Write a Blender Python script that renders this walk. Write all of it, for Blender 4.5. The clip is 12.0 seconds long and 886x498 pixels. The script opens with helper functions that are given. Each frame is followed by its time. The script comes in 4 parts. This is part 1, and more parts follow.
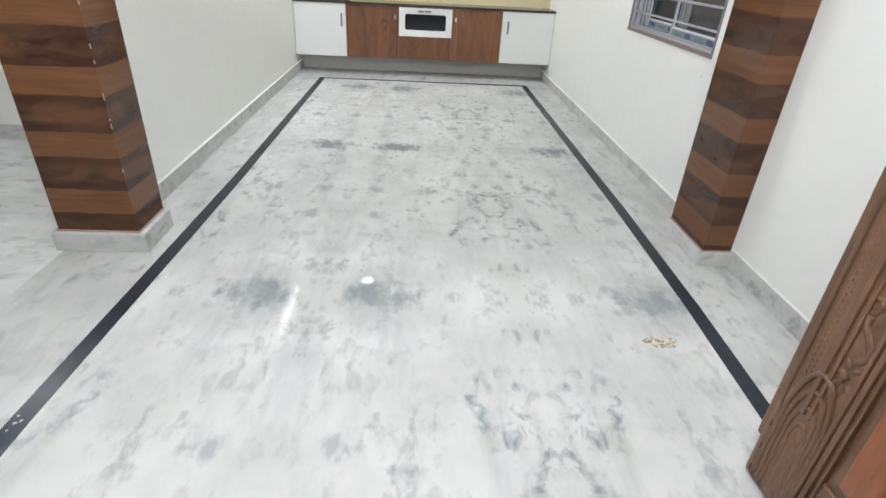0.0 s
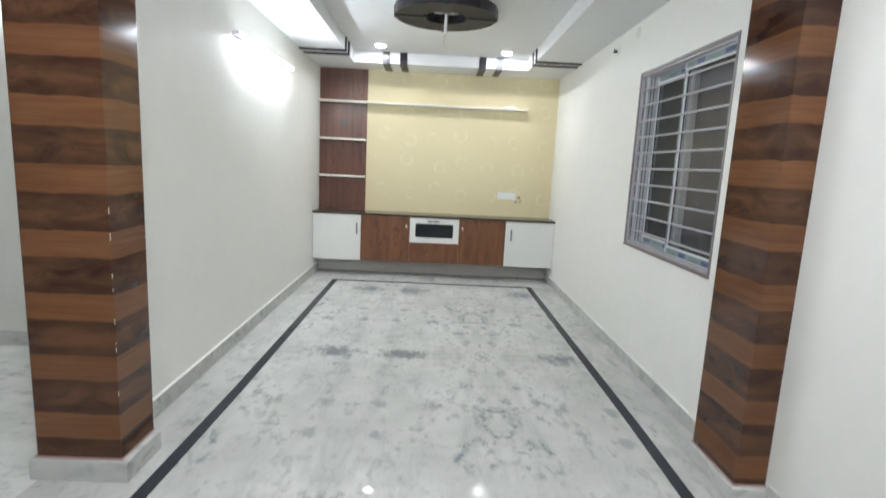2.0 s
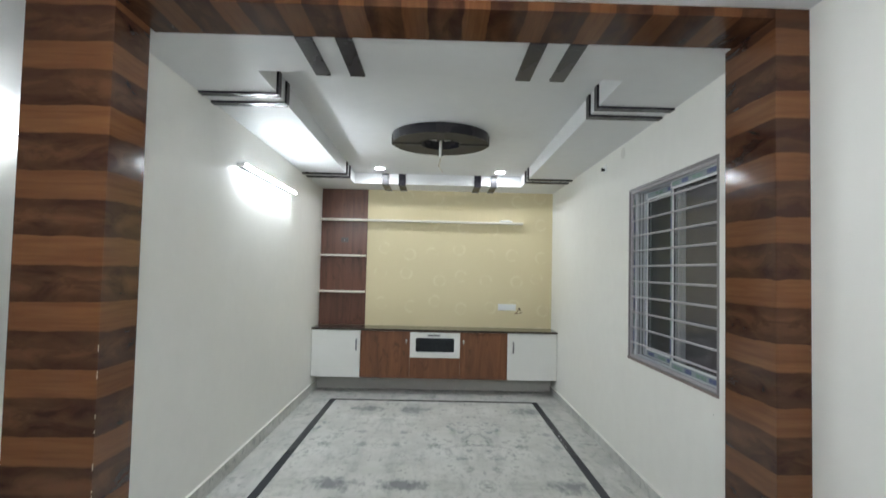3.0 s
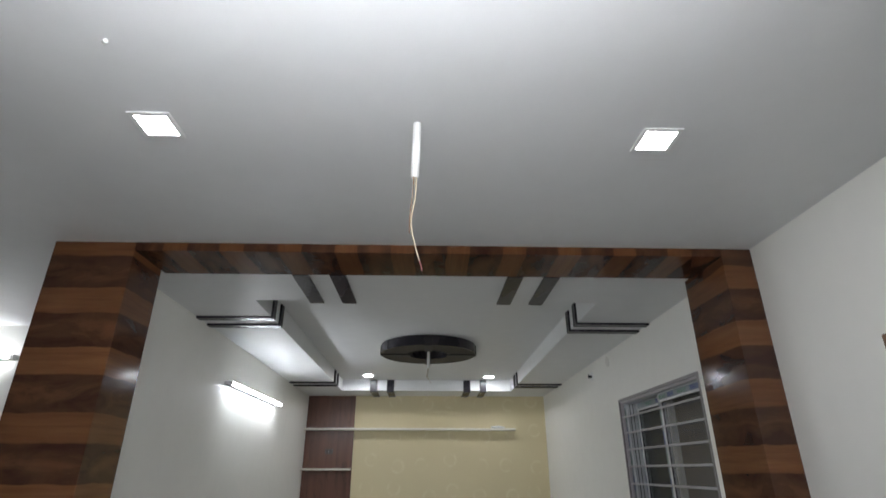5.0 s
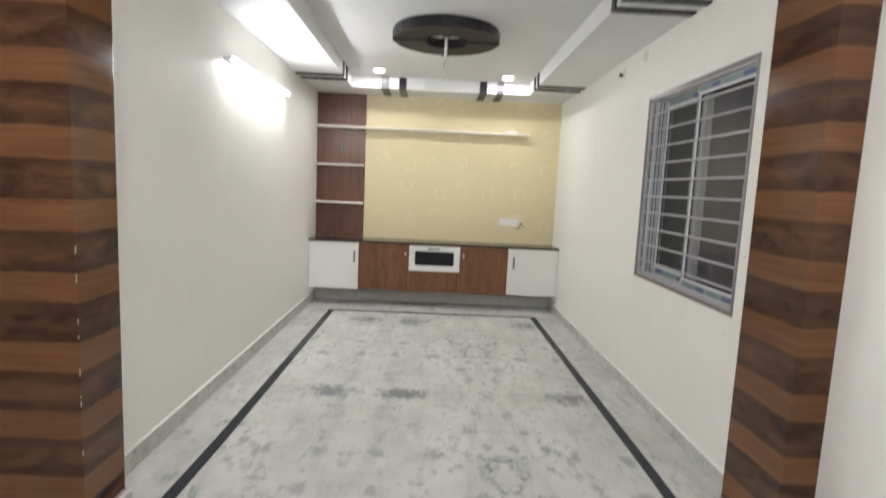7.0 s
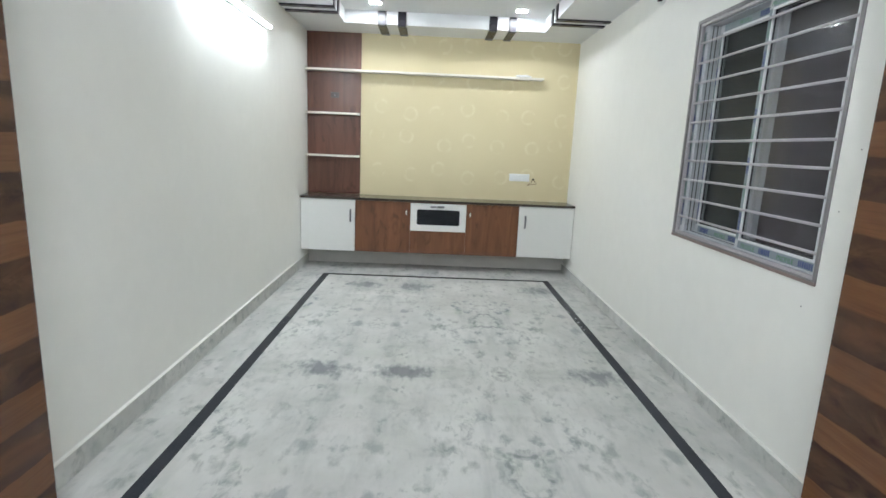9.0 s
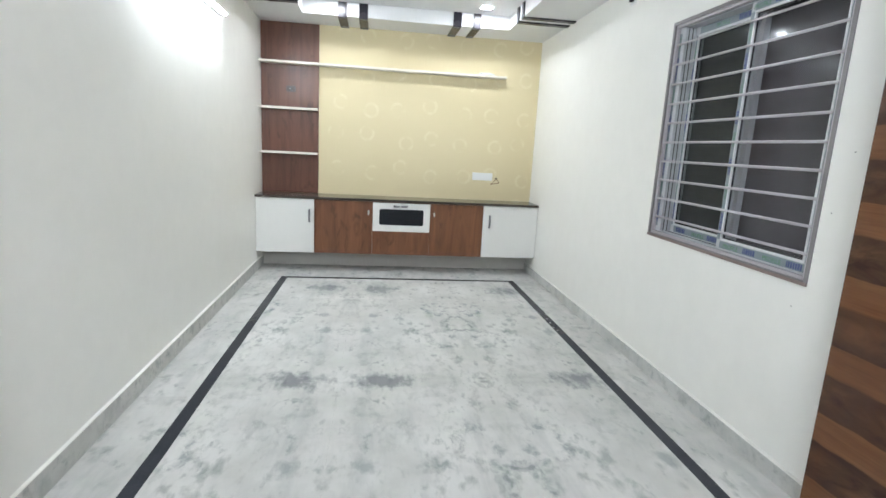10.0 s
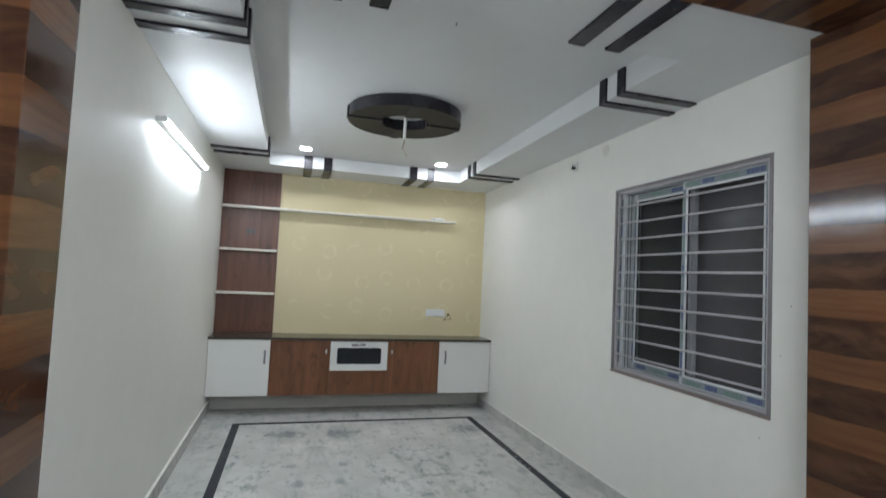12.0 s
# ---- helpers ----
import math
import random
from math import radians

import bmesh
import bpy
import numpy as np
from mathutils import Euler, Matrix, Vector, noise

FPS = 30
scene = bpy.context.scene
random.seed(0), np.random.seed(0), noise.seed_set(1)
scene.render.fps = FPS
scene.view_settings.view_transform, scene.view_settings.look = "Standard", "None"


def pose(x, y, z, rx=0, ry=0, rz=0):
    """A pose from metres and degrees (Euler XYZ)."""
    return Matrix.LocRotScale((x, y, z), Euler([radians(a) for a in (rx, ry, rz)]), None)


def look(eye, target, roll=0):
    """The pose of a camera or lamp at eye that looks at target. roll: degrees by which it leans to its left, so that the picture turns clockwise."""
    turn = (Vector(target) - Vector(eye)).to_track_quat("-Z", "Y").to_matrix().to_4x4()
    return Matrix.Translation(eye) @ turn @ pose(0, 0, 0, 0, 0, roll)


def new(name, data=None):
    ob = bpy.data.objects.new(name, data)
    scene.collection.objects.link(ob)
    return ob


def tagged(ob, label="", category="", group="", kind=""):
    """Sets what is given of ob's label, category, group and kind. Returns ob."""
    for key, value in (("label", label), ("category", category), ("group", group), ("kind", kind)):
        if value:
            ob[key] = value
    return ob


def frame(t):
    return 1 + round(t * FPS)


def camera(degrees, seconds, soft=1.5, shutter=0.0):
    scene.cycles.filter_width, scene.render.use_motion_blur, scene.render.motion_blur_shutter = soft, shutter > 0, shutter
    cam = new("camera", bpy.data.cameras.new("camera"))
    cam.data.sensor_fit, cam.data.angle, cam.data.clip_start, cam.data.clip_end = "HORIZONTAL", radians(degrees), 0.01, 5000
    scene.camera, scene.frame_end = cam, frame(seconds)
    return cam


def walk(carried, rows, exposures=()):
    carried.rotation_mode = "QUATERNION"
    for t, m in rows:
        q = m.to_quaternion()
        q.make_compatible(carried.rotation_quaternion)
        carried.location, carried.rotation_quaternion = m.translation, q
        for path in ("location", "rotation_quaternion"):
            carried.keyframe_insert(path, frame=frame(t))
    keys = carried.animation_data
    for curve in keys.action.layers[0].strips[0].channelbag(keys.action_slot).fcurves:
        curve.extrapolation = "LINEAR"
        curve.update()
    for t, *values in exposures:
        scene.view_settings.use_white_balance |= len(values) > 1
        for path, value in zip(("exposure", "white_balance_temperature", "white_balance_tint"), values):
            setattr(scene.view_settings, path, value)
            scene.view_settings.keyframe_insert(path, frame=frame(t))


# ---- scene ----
cam = camera(80.5, 12.0, shutter=0.4)
PATH = [
    (0, (0.008, -0.126, 1.35), (0.116, 1.617, 0.374), 3.2),
    (0.5, (-0.01, -0.133, 1.375), (0.121, 1.649, 0.477), 3.4),
    (1, (-0.008, -0.134, 1.426), (0.123, 1.737, 0.732), 3.2),
    (1.5, (-0.004, -0.102, 1.46), (0.091, 1.828, 0.945), 2.9),
    (2, (0.023, -0.036, 1.503), (0.073, 1.938, 1.183), 2.8),
    (2.5, (0.058, -0.008, 1.556), (0.081, 1.989, 1.462), 2.3),
    (3, (0.053, -0.013, 1.595), (0.08, 1.985, 1.677), 1.3),
    (5, (0.063, -0.148, 1.755), (0.118, 1.693, 2.535), -0.0),
    (5.3, (0.063, -0.137, 1.766), (0.111, 1.682, 2.597), -0.0),
    (5.5, (0.075, -0.141, 1.771), (0.111, 1.687, 2.582), 0.2),
    (6, (0.08, -0.065, 1.697), (0.086, 1.865, 2.222), 1.3),
    (6.5, (0.061, 0.051, 1.607), (0.071, 2.047, 1.729), 2.2),
    (7, (0.014, 0.188, 1.541), (0.062, 2.173, 1.306), 2.6),
    (7.2, (-0.011, 0.225, 1.481), (0.042, 2.197, 1.157), 2.5),
    (8.8, (0.012, 0.7, 1.443), (0.031, 2.659, 1.039), 2.4),
    (9, (-0.022, 0.75, 1.441), (0.031, 2.712, 1.058), 2.5),
    (9.5, (-0.151, 0.81, 1.445), (0.025, 2.766, 1.064), 3.2),
    (10, (-0.234, 0.905, 1.431), (0.03, 2.85, 1.051), 3.1),
    (10.5, (-0.383, 1.015, 1.444), (-0.016, 2.944, 1.068), 2.3),
    (11, (-0.636, 0.96, 1.462), (-0.15, 2.875, 1.15), 1.9),
    (11.5, (-0.717, 0.848, 1.513), (-0.173, 2.77, 1.423), 2.4),
    (12, (-0.722, 0.789, 1.562), (-0.17, 2.708, 1.67), 2.7),
]
# seconds, stops, kelvin, tint
EXPOSURES = [(0, 1.31, 6420, 15), (1, 1.36, 6320, 14), (1.5, 1.37, 6320, 14), (2, 1.05, 6370, 13), (2.5, 0.70, 6320, 11), (3, 0.62, 6370, 11), (5, -0.23, 6490, 15), (5.5, -0.39, 6320, 13),
             (6, -0.34, 6320, 12), (6.5, 0.5, 6850, 15), (7, 0.88, 6950, 17), (7.2, 0.91, 6950, 17), (8.8, 0.98, 6320, 11), (9.5, 1.06, 6220, 11), (10, 1.22, 6270, 13), (10.5, 1.24, 6270, 15), (11, 1.27, 6320, 15), (11.5, 1.05, 6370, 14), (12, 0.35, 6220, 12)]
walk(cam, [(t, look(eye, target, roll)) for t, eye, target, roll in PATH], EXPOSURES)

# ---- world: night outside ----
world = bpy.data.worlds.new("night")
scene.world = world
world.use_nodes = True
world.node_tree.nodes["Background"].inputs[0].default_value = (0.05, 0.06, 0.08, 1)
world.node_tree.nodes["Background"].inputs[1].default_value = 0.06
TUBE_POWER, HALL_TUBE_POWER, BAY_TUBE_POWER, PANEL_POWER, SPOT_POWER = 100.0, 190.0, 36.0, 84.0, 160.0

# ---- plan, metres ----
LEFT, RIGHT, BACK = -1.51, 1.64, 7.12       # inner faces of the living room
HALL_R = 1.653
BAY_LEFT, BAY_BACK = -4.7, 3.81             # side bay of the hall
DOOR_IN, DOOR_OUT = 0.105, -0.125             # entrance wall
HALL_Z, SOFFIT_Z, TRAY_Z = 2.765, 2.725, 2.86
ARCH_F, ARCH_B = 2.195, 2.51                # front and back of the clad arch
TRAY = (-1.005, 1.125, 2.99, 6.65)
UNIT_F = 6.727
PL_BACK = 2.47                              # back of the free-standing pillar


# ---- materials ----
class Nodes:
    """Short hand for a node tree."""

    def __init__(self, name):
        self.mat = bpy.data.materials.new(name)
        self.mat.use_nodes = True
        self.tree = self.mat.node_tree
        self.bsdf = self.tree.nodes["Principled BSDF"]

    def add(self, kind, **props):
        n = self.tree.nodes.new(kind)
        for k, v in props.items():
            setattr(n, k, v)
        return n

    def link(self, a, b):
        self.tree.links.new(a, b)

    def put(self, socket, value):
        if isinstance(value, (int, float, tuple)):
            socket.default_value = value
        else:
            self.link(value, socket)

    def math(self, op, a, b=0.0, c=0.0):
        n = self.add("ShaderNodeMath", operation=op)
        for s, v in zip(n.inputs, (a, b, c)):
            self.put(s, v)
        return n.outputs[0]

    def position(self):
        return self.add("ShaderNodeNewGeometry").outputs["Position"]

    def local(self):
        return self.add("ShaderNodeTexCoord").outputs["Object"]

    def split(self, v):
        n = self.add("ShaderNodeSeparateXYZ")
        self.link(v, n.inputs[0])
        return n.outputs

    def join(self, x, y, z):
        n = self.add("ShaderNodeCombineXYZ")
        for s, v in zip(n.inputs, (x, y, z)):
            self.put(s, v)
        return n.outputs[0]

    def scale(self, v, k):
        n = self.add("ShaderNodeVectorMath", operation="MULTIPLY")
        self.link(v, n.inputs[0])
        n.inputs[1].default_value = k
        return n.outputs[0]

    def shift(self, v, w):
        n = self.add("ShaderNodeVectorMath", operation="ADD")
        self.link(v, n.inputs[0])
        self.put(n.inputs[1], w)
        return n.outputs[0]

    def noise(self, v, scale, detail=4.0, rough=0.55, distort=0.0):
        n = self.add("ShaderNodeTexNoise")
        self.link(v, n.inputs["Vector"])
        n.inputs["Scale"].default_value, n.inputs["Detail"].default_value = scale, detail
        n.inputs["Roughness"].default_value, n.inputs["Distortion"].default_value = rough, distort
        return n.outputs["Fac"]

    def ramp(self, fac, stops, smooth=False):
        n = self.add("ShaderNodeValToRGB")
        self.link(fac, n.inputs[0])
        els = n.color_ramp.elements
        while len(els) < len(stops):
            els.new(0.5)
        for e, (p, c) in zip(els, stops):
            e.position = p
            e.color = (c, c, c, 1) if isinstance(c, (int, float)) else (*c, 1)
        if smooth:
            n.color_ramp.interpolation = "EASE"
        return n.outputs[0]

    def mix(self, fac, a, b, blend="MIX"):
        n = self.add("ShaderNodeMix", data_type="RGBA", blend_type=blend)
        self.put(n.inputs[0], fac)
        for s, v in ((n.inputs[6], a), (n.inputs[7], b)):
            self.put(s, (*v, 1) if isinstance(v, tuple) and len(v) == 3 else v)
        return n.outputs[2]

    def bump(self, height, strength, distance):
        n = self.add("ShaderNodeBump")
        n.inputs["Strength"].default_value, n.inputs["Distance"].default_value = strength, distance
        self.link(height, n.inputs["Height"])
        self.link(n.outputs[0], self.bsdf.inputs["Normal"])

    def out(self, color, rough=0.5, metal=0.0, spec=0.5):
        self.put(self.bsdf.inputs["Base Color"], (*color, 1) if isinstance(color, tuple) else color)
        self.put(self.bsdf.inputs["Roughness"], rough)
        self.put(self.bsdf.inputs["Metallic"], metal)
        self.bsdf.inputs["Specular IOR Level"].default_value = spec
        return self.mat


def plain(name, color, rough, metal=0.0, grain=40.0, amount=0.06, bump=0.0, spec=0.5):
    """A nearly even surface with faint mottling."""
    n = Nodes(name)
    p = n.local()
    f = n.noise(p, grain, 4)
    low = n.noise(p, grain * 0.08, 3)
    dark = tuple(c * (1 - amount) for c in color)
    lite = tuple(min(1, c * (1 + amount)) for c in color)
    col = n.mix(n.math("MULTIPLY_ADD", f, 0.5, n.math("MULTIPLY", low, 0.5)), dark, lite)
    r = n.math("MULTIPLY_ADD", low, 0.12, max(0.0, rough - 0.06))
    if bump:
        n.bump(f, 0.5, bump)
    return n.out(col, r, metal, spec)


def painted_wall(name, color):
    n = Nodes(name)
    p = n.position()
    fine = n.noise(p, 130, 3, 0.6)
    roll = n.noise(n.scale(p, (1, 1, 0.85)), 9, 4)
    low = n.noise(p, 0.9, 3)
    col = n.mix(n.ramp(low, [(0.3, 0.0), (0.7, 1.0)]), tuple(c * 0.965 for c in color), color)
    col = n.mix(n.math("MULTIPLY", n.ramp(roll, [(0.35, 0.0), (0.75, 1.0)]), 0.5), col, tuple(c * 0.94 for c in color))
    marks = n.ramp(n.noise(p, 3.1, 5, 0.7), [(0.74, 0.0), (0.80, 1.0)])
    col = n.mix(n.math("MULTIPLY", marks, 0.10), col, (0.45, 0.42, 0.36))
    n.bump(n.math("ADD", n.math("MULTIPLY", fine, 0.3), roll), 0.35, 0.0015)
    return n.out(col, n.math("MULTIPLY_ADD", roll, 0.15, 0.42), 0.0, 0.35)


def marble(name, fold=True, turn=False, tone=1.0):
    """Polished white marble with grey-green smudges; fold: book-matched slabs, mirrored at their joints."""
    n = Nodes(name)
    p = n.position()
    x, y, z = n.split(p)
    jitter = n.noise(p, 0.6, 2)
    if fold:
        u = n.math("PINGPONG", n.math("ADD", x, 0.42), 0.9)
        v = n.math("PINGPONG", n.math("ADD", y, -1.84), 2.1)
        q = n.join(u, v, n.math("MULTIPLY", jitter, 0.18))
    else:
        rnd = n.add("ShaderNodeObjectInfo").outputs["Random"]
        q = n.shift(p, n.join(n.math("MULTIPLY", rnd, 17.0), n.math("MULTIPLY", rnd, 31.0), 0.0))
    along = (0.30, 1.2, 1.2) if turn else (1.2, 0.30, 0.8)
    tall = (0.55, 1.0, 1.0) if turn else (1.0, 0.55, 1.0)
    streak = n.noise(n.scale(q, along), 7.0, 5, 0.58, 0.25)
    cloud = n.noise(q, 2.3, 4, 0.55, 0.2)
    blots = n.noise(n.scale(q, tall), 11.0, 4, 0.56, 0.3)
    fleck = n.noise(n.scale(q, tall), 19.0, 4, 0.58, 0.3)
    fine = n.noise(n.scale(q, along), 34, 4, 0.6)
    base = n.mix(n.ramp(cloud, [(0.30, 0.0), (0.70, 1.0)]), tuple(c * tone for c in (0.485, 0.487, 0.462)), tuple(min(0.86, c * tone) for c in (0.655, 0.652, 0.625)))
    base = n.mix(n.math("MULTIPLY", n.ramp(streak, [(0.46, 0.0), (0.68, 1.0)], True), 0.42), base, tuple(c * tone for c in (0.375, 0.395, 0.385)))
    gate = n.ramp(n.noise(q, 2.7, 3, 0.5), [(0.42, 0.0), (0.60, 1.0)])
    spots = n.math("MULTIPLY", n.ramp(blots, [(0.53, 0.0), (0.69, 1.0)]), n.math("MULTIPLY_ADD", gate, 0.80, 0.20))
    base = n.mix(n.math("MULTIPLY", spots, 0.66), base, tuple(c * tone for c in (0.235, 0.252, 0.240)))
    small = n.math("MULTIPLY", n.ramp(fleck, [(0.53, 0.0), (0.70, 1.0)]), n.ramp(n.noise(q, 3.9, 3), [(0.47, 0.0), (0.60, 1.0)]))
    base = n.mix(n.math("MULTIPLY", small, 0.74), base, tuple(c * tone for c in (0.245, 0.272, 0.262)))
    if fold:
        # dark smudges that meet at the slabs' joints, and loops of small flecks between them
        ragged = n.math("MULTIPLY_ADD", n.noise(n.scale(p, (1.0, 0.5, 1.0)), 13, 5, 0.62), 3.0, -1.5)
        curl = n.math("MULTIPLY_ADD", n.noise(q, 7.0, 4), 0.24, -0.12)
        crumbs = n.ramp(n.noise(n.scale(q, (1.0, 0.6, 1.0)), 17.0, 4, 0.6, 0.5), [(0.47, 0.0), (0.64, 1.0)])

        def smudge(u0, v0, ru, rv, weight, col):
            du = n.math("DIVIDE", n.math("SUBTRACT", u, u0), ru)
            dv = n.math("DIVIDE", n.math("SUBTRACT", v, v0), rv)
            d = n.math("SQRT", n.math("ADD", n.math("MULTIPLY", du, du), n.math("MULTIPLY", dv, dv)))
            d = n.math("ADD", d, ragged)
            return n.mix(n.math("MULTIPLY", n.ramp(d, [(0.30, 1.0), (1.35, 0.0)]), weight), base, col)

        def loop(u0, v0, r, weight, col):
            du, dv = n.math("SUBTRACT", u, u0), n.math("MULTIPLY", n.math("SUBTRACT", v, v0), 0.7)
            d = n.math("SQRT", n.math("ADD", n.math("MULTIPLY", du, du), n.math("MULTIPLY", dv, dv)))
            d = n.math("ABSOLUTE", n.math("SUBTRACT", n.math("ADD", d, curl), r))
            m = n.math("MULTIPLY", n.ramp(n.math("MULTIPLY", d, 10.0), [(0.10, 1.0), (0.55, 0.0)]), crumbs)
            return n.mix(n.math("MULTIPLY", m, weight), base, col)
        base = smudge(0.265, 0.0, 0.21, 0.14, 0.70, (0.19, 0.205, 0.22))
        base = smudge(0.27, 2.1, 0.24, 0.14, 0.78, (0.17, 0.18, 0.19))
        base = smudge(0.9, 2.08, 0.06, 0.035, 0.75, (0.20, 0.21, 0.21))
        base = smudge(0.60, 2.06, 0.18, 0.06, 0.18, (0.29, 0.30, 0.28))
        base = smudge(0.19, 0.84, 0.05, 0.07, 0.72, (0.24, 0.26, 0.27))
        base = smudge(0.17, 1.22, 0.06, 0.08, 0.62, (0.25, 0.27, 0.27))
        base = smudge(0.68, 0.80, 0.05, 0.08, 0.45, (0.36, 0.40, 0.33))
        base = loop(0.74, 0.66, 0.085, 0.84, (0.18, 0.21, 0.23))
        base = loop(0.9, 1.00, 0.115, 0.86, (0.20, 0.22, 0.22))
        base = loop(0.73, 1.38, 0.10, 0.72, (0.21, 0.235, 0.24))
        base = loop(0.30, 1.55, 0.10, 0.40, (0.26, 0.28, 0.27))
        base = loop(0.55, 1.85, 0.09, 0.35, (0.27, 0.29, 0.28))
    base = n.mix(n.math("MULTIPLY", n.ramp(fine, [(0.52, 0.0), (0.75, 1.0)]), 0.16), base, (0.36, 0.37, 0.36))
    base = n.mix(n.math("MULTIPLY", n.ramp(n.noise(q, 6.5, 5, 0.6), [(0.55, 0.0), (0.75, 1.0)]), 0.22), base, (0.60, 0.66, 0.55))
    base = n.mix(n.math("MULTIPLY", n.ramp(n.noise(n.shift(q, (5.0, 3.0, 1.0)), 4.0, 4, 0.6), [(0.50, 0.0), (0.75, 1.0)]), 0.20), base, (0.76, 0.70, 0.69))
    n.bump(cloud, 0.03, 0.002)
    return n.out(base, n.math("MULTIPLY_ADD", cloud, 0.03, 0.018), 0.0, 0.023)


def laminate(name, axis, phase, period=0.277, dark_part=0.575, gloss=0.30):
    """Wood-print laminate with light and dark planks across the given axis; the grain runs along the planks."""
    n = Nodes(name)
    p = n.position()
    x, y, z = n.split(p)
    run = {"x": x, "z": z}[axis]
    other = n.math("ADD", {"x": z, "z": x}[axis], n.math("MULTIPLY", y, 1.0))
    wob = n.math("MULTIPLY_ADD", n.noise(n.join(other, 0.0, run), 4.5, 3), 0.030, -0.015)
    k = n.math("DIVIDE", n.math("ADD", n.math("SUBTRACT", run, phase), wob), period)
    cell = n.math("FLOOR", k)
    fr = n.math("FRACT", k)
    dark = n.ramp(fr, [(0.0, 0.0), (0.012, 1.0), (dark_part - 0.012, 1.0), (dark_part, 0.0)])
    plank = n.math("ADD", n.math("MULTIPLY", cell, 2.0), n.math("LESS_THAN", fr, dark_part))
    tone = n.add("ShaderNodeTexWhiteNoise", noise_dimensions="1D")
    n.link(plank, tone.inputs["W"])
    g = n.join(n.math("MULTIPLY", other, 1.3), n.math("MULTIPLY", plank, 3.7), n.math("MULTIPLY", run, 16.0))
    grain = n.noise(g, 2.2, 6, 0.58, 0.25)
    hair = n.noise(n.join(n.math("MULTIPLY", other, 2.0), n.math("MULTIPLY", plank, 2.3), n.math("MULTIPLY", run, 90.0)), 1.0, 3, 0.5, 0.1)
    broad = n.noise(n.join(n.math("MULTIPLY", other, 4.2), n.math("MULTIPLY", plank, 5.1), n.math("MULTIPLY", run, 11.0)), 1.0, 4, 0.55, 0.7)
    # the dark planks carry a paler cloudy figure along their middle
    mid = n.math("SUBTRACT", 1.0, n.math("ABSOLUTE", n.math("SUBTRACT", n.math("MULTIPLY", fr, 2.0 / dark_part), 1.0)))
    figure = n.math("MULTIPLY", n.ramp(mid, [(0.25, 0.0), (0.75, 1.0)], True), n.ramp(broad, [(0.36, 0.0), (0.68, 1.0)]))
    lite = n.mix(n.ramp(grain, [(0.30, 0.0), (0.72, 1.0)]), (0.118, 0.048, 0.021), (0.170, 0.073, 0.030))
    lite = n.mix(n.math("MULTIPLY", n.ramp(hair, [(0.55, 0.0), (0.70, 1.0)]), 0.26), lite, (0.062, 0.025, 0.012))
    deep = n.mix(n.ramp(broad, [(0.34, 0.0), (0.72, 1.0)]), (0.035, 0.0145, 0.010), (0.080, 0.034, 0.018))
    deep = n.mix(n.math("MULTIPLY", figure, 0.60), deep, (0.135, 0.060, 0.028))
    rim = n.math("MULTIPLY", n.ramp(n.math("ABSOLUTE", n.math("SUBTRACT", broad, 0.50)), [(0.0, 1.0), (0.022, 0.0)]), n.ramp(mid, [(0.3, 0.0), (0.7, 1.0)]))
    deep = n.mix(n.math("MULTIPLY", rim, 0.18), deep, (0.017, 0.008, 0.006))
    col = n.mix(dark, lite, deep)
    col = n.mix(n.math("MULTIPLY", tone.outputs["Value"], 0.22), col, (0.065, 0.027, 0.015))
    edge = n.ramp(n.math("ABSOLUTE", n.math("SUBTRACT", fr, dark_part)), [(0.0, 1.0), (0.02, 0.0)])
    col = n.mix(n.math("MULTIPLY", edge, 0.35), col, (0.045, 0.019, 0.011))
    n.bump(grain, 0.08, 0.001)
    return n.out(col, n.math("MULTIPLY_ADD", broad, 0.07, 0.085), 0.0, gloss)


def upright_wood(name, lite, deep, rough=0.35):
    """Red-brown wood print with upright grain."""
    n = Nodes(name)
    p = n.position()
    g = n.scale(p, (6.5, 6.5, 0.6))
    grain = n.noise(g, 2.0, 7, 0.6, 0.9)
    fine = n.noise(n.scale(p, (60, 60, 2.5)), 2.0, 5, 0.6)
    knots = n.noise(n.scale(p, (5.0, 5.0, 2.2)), 1.4, 3, 0.5, 1.6)
    col = n.mix(n.ramp(grain, [(0.28, 0.0), (0.75, 1.0)]), deep, lite)
    col = n.mix(n.math("MULTIPLY", n.ramp(fine, [(0.45, 0.0), (0.75, 1.0)]), 0.10), col, deep)
    col = n.mix(n.math("MULTIPLY", n.ramp(knots, [(0.57, 0.0), (0.72, 1.0)]), 0.65), col, tuple(c * 0.55 for c in deep))
    n.bump(fine, 0.1, 0.0008)
    return n.out(col, n.math("MULTIPLY_ADD", grain, 0.12, rough - 0.06))


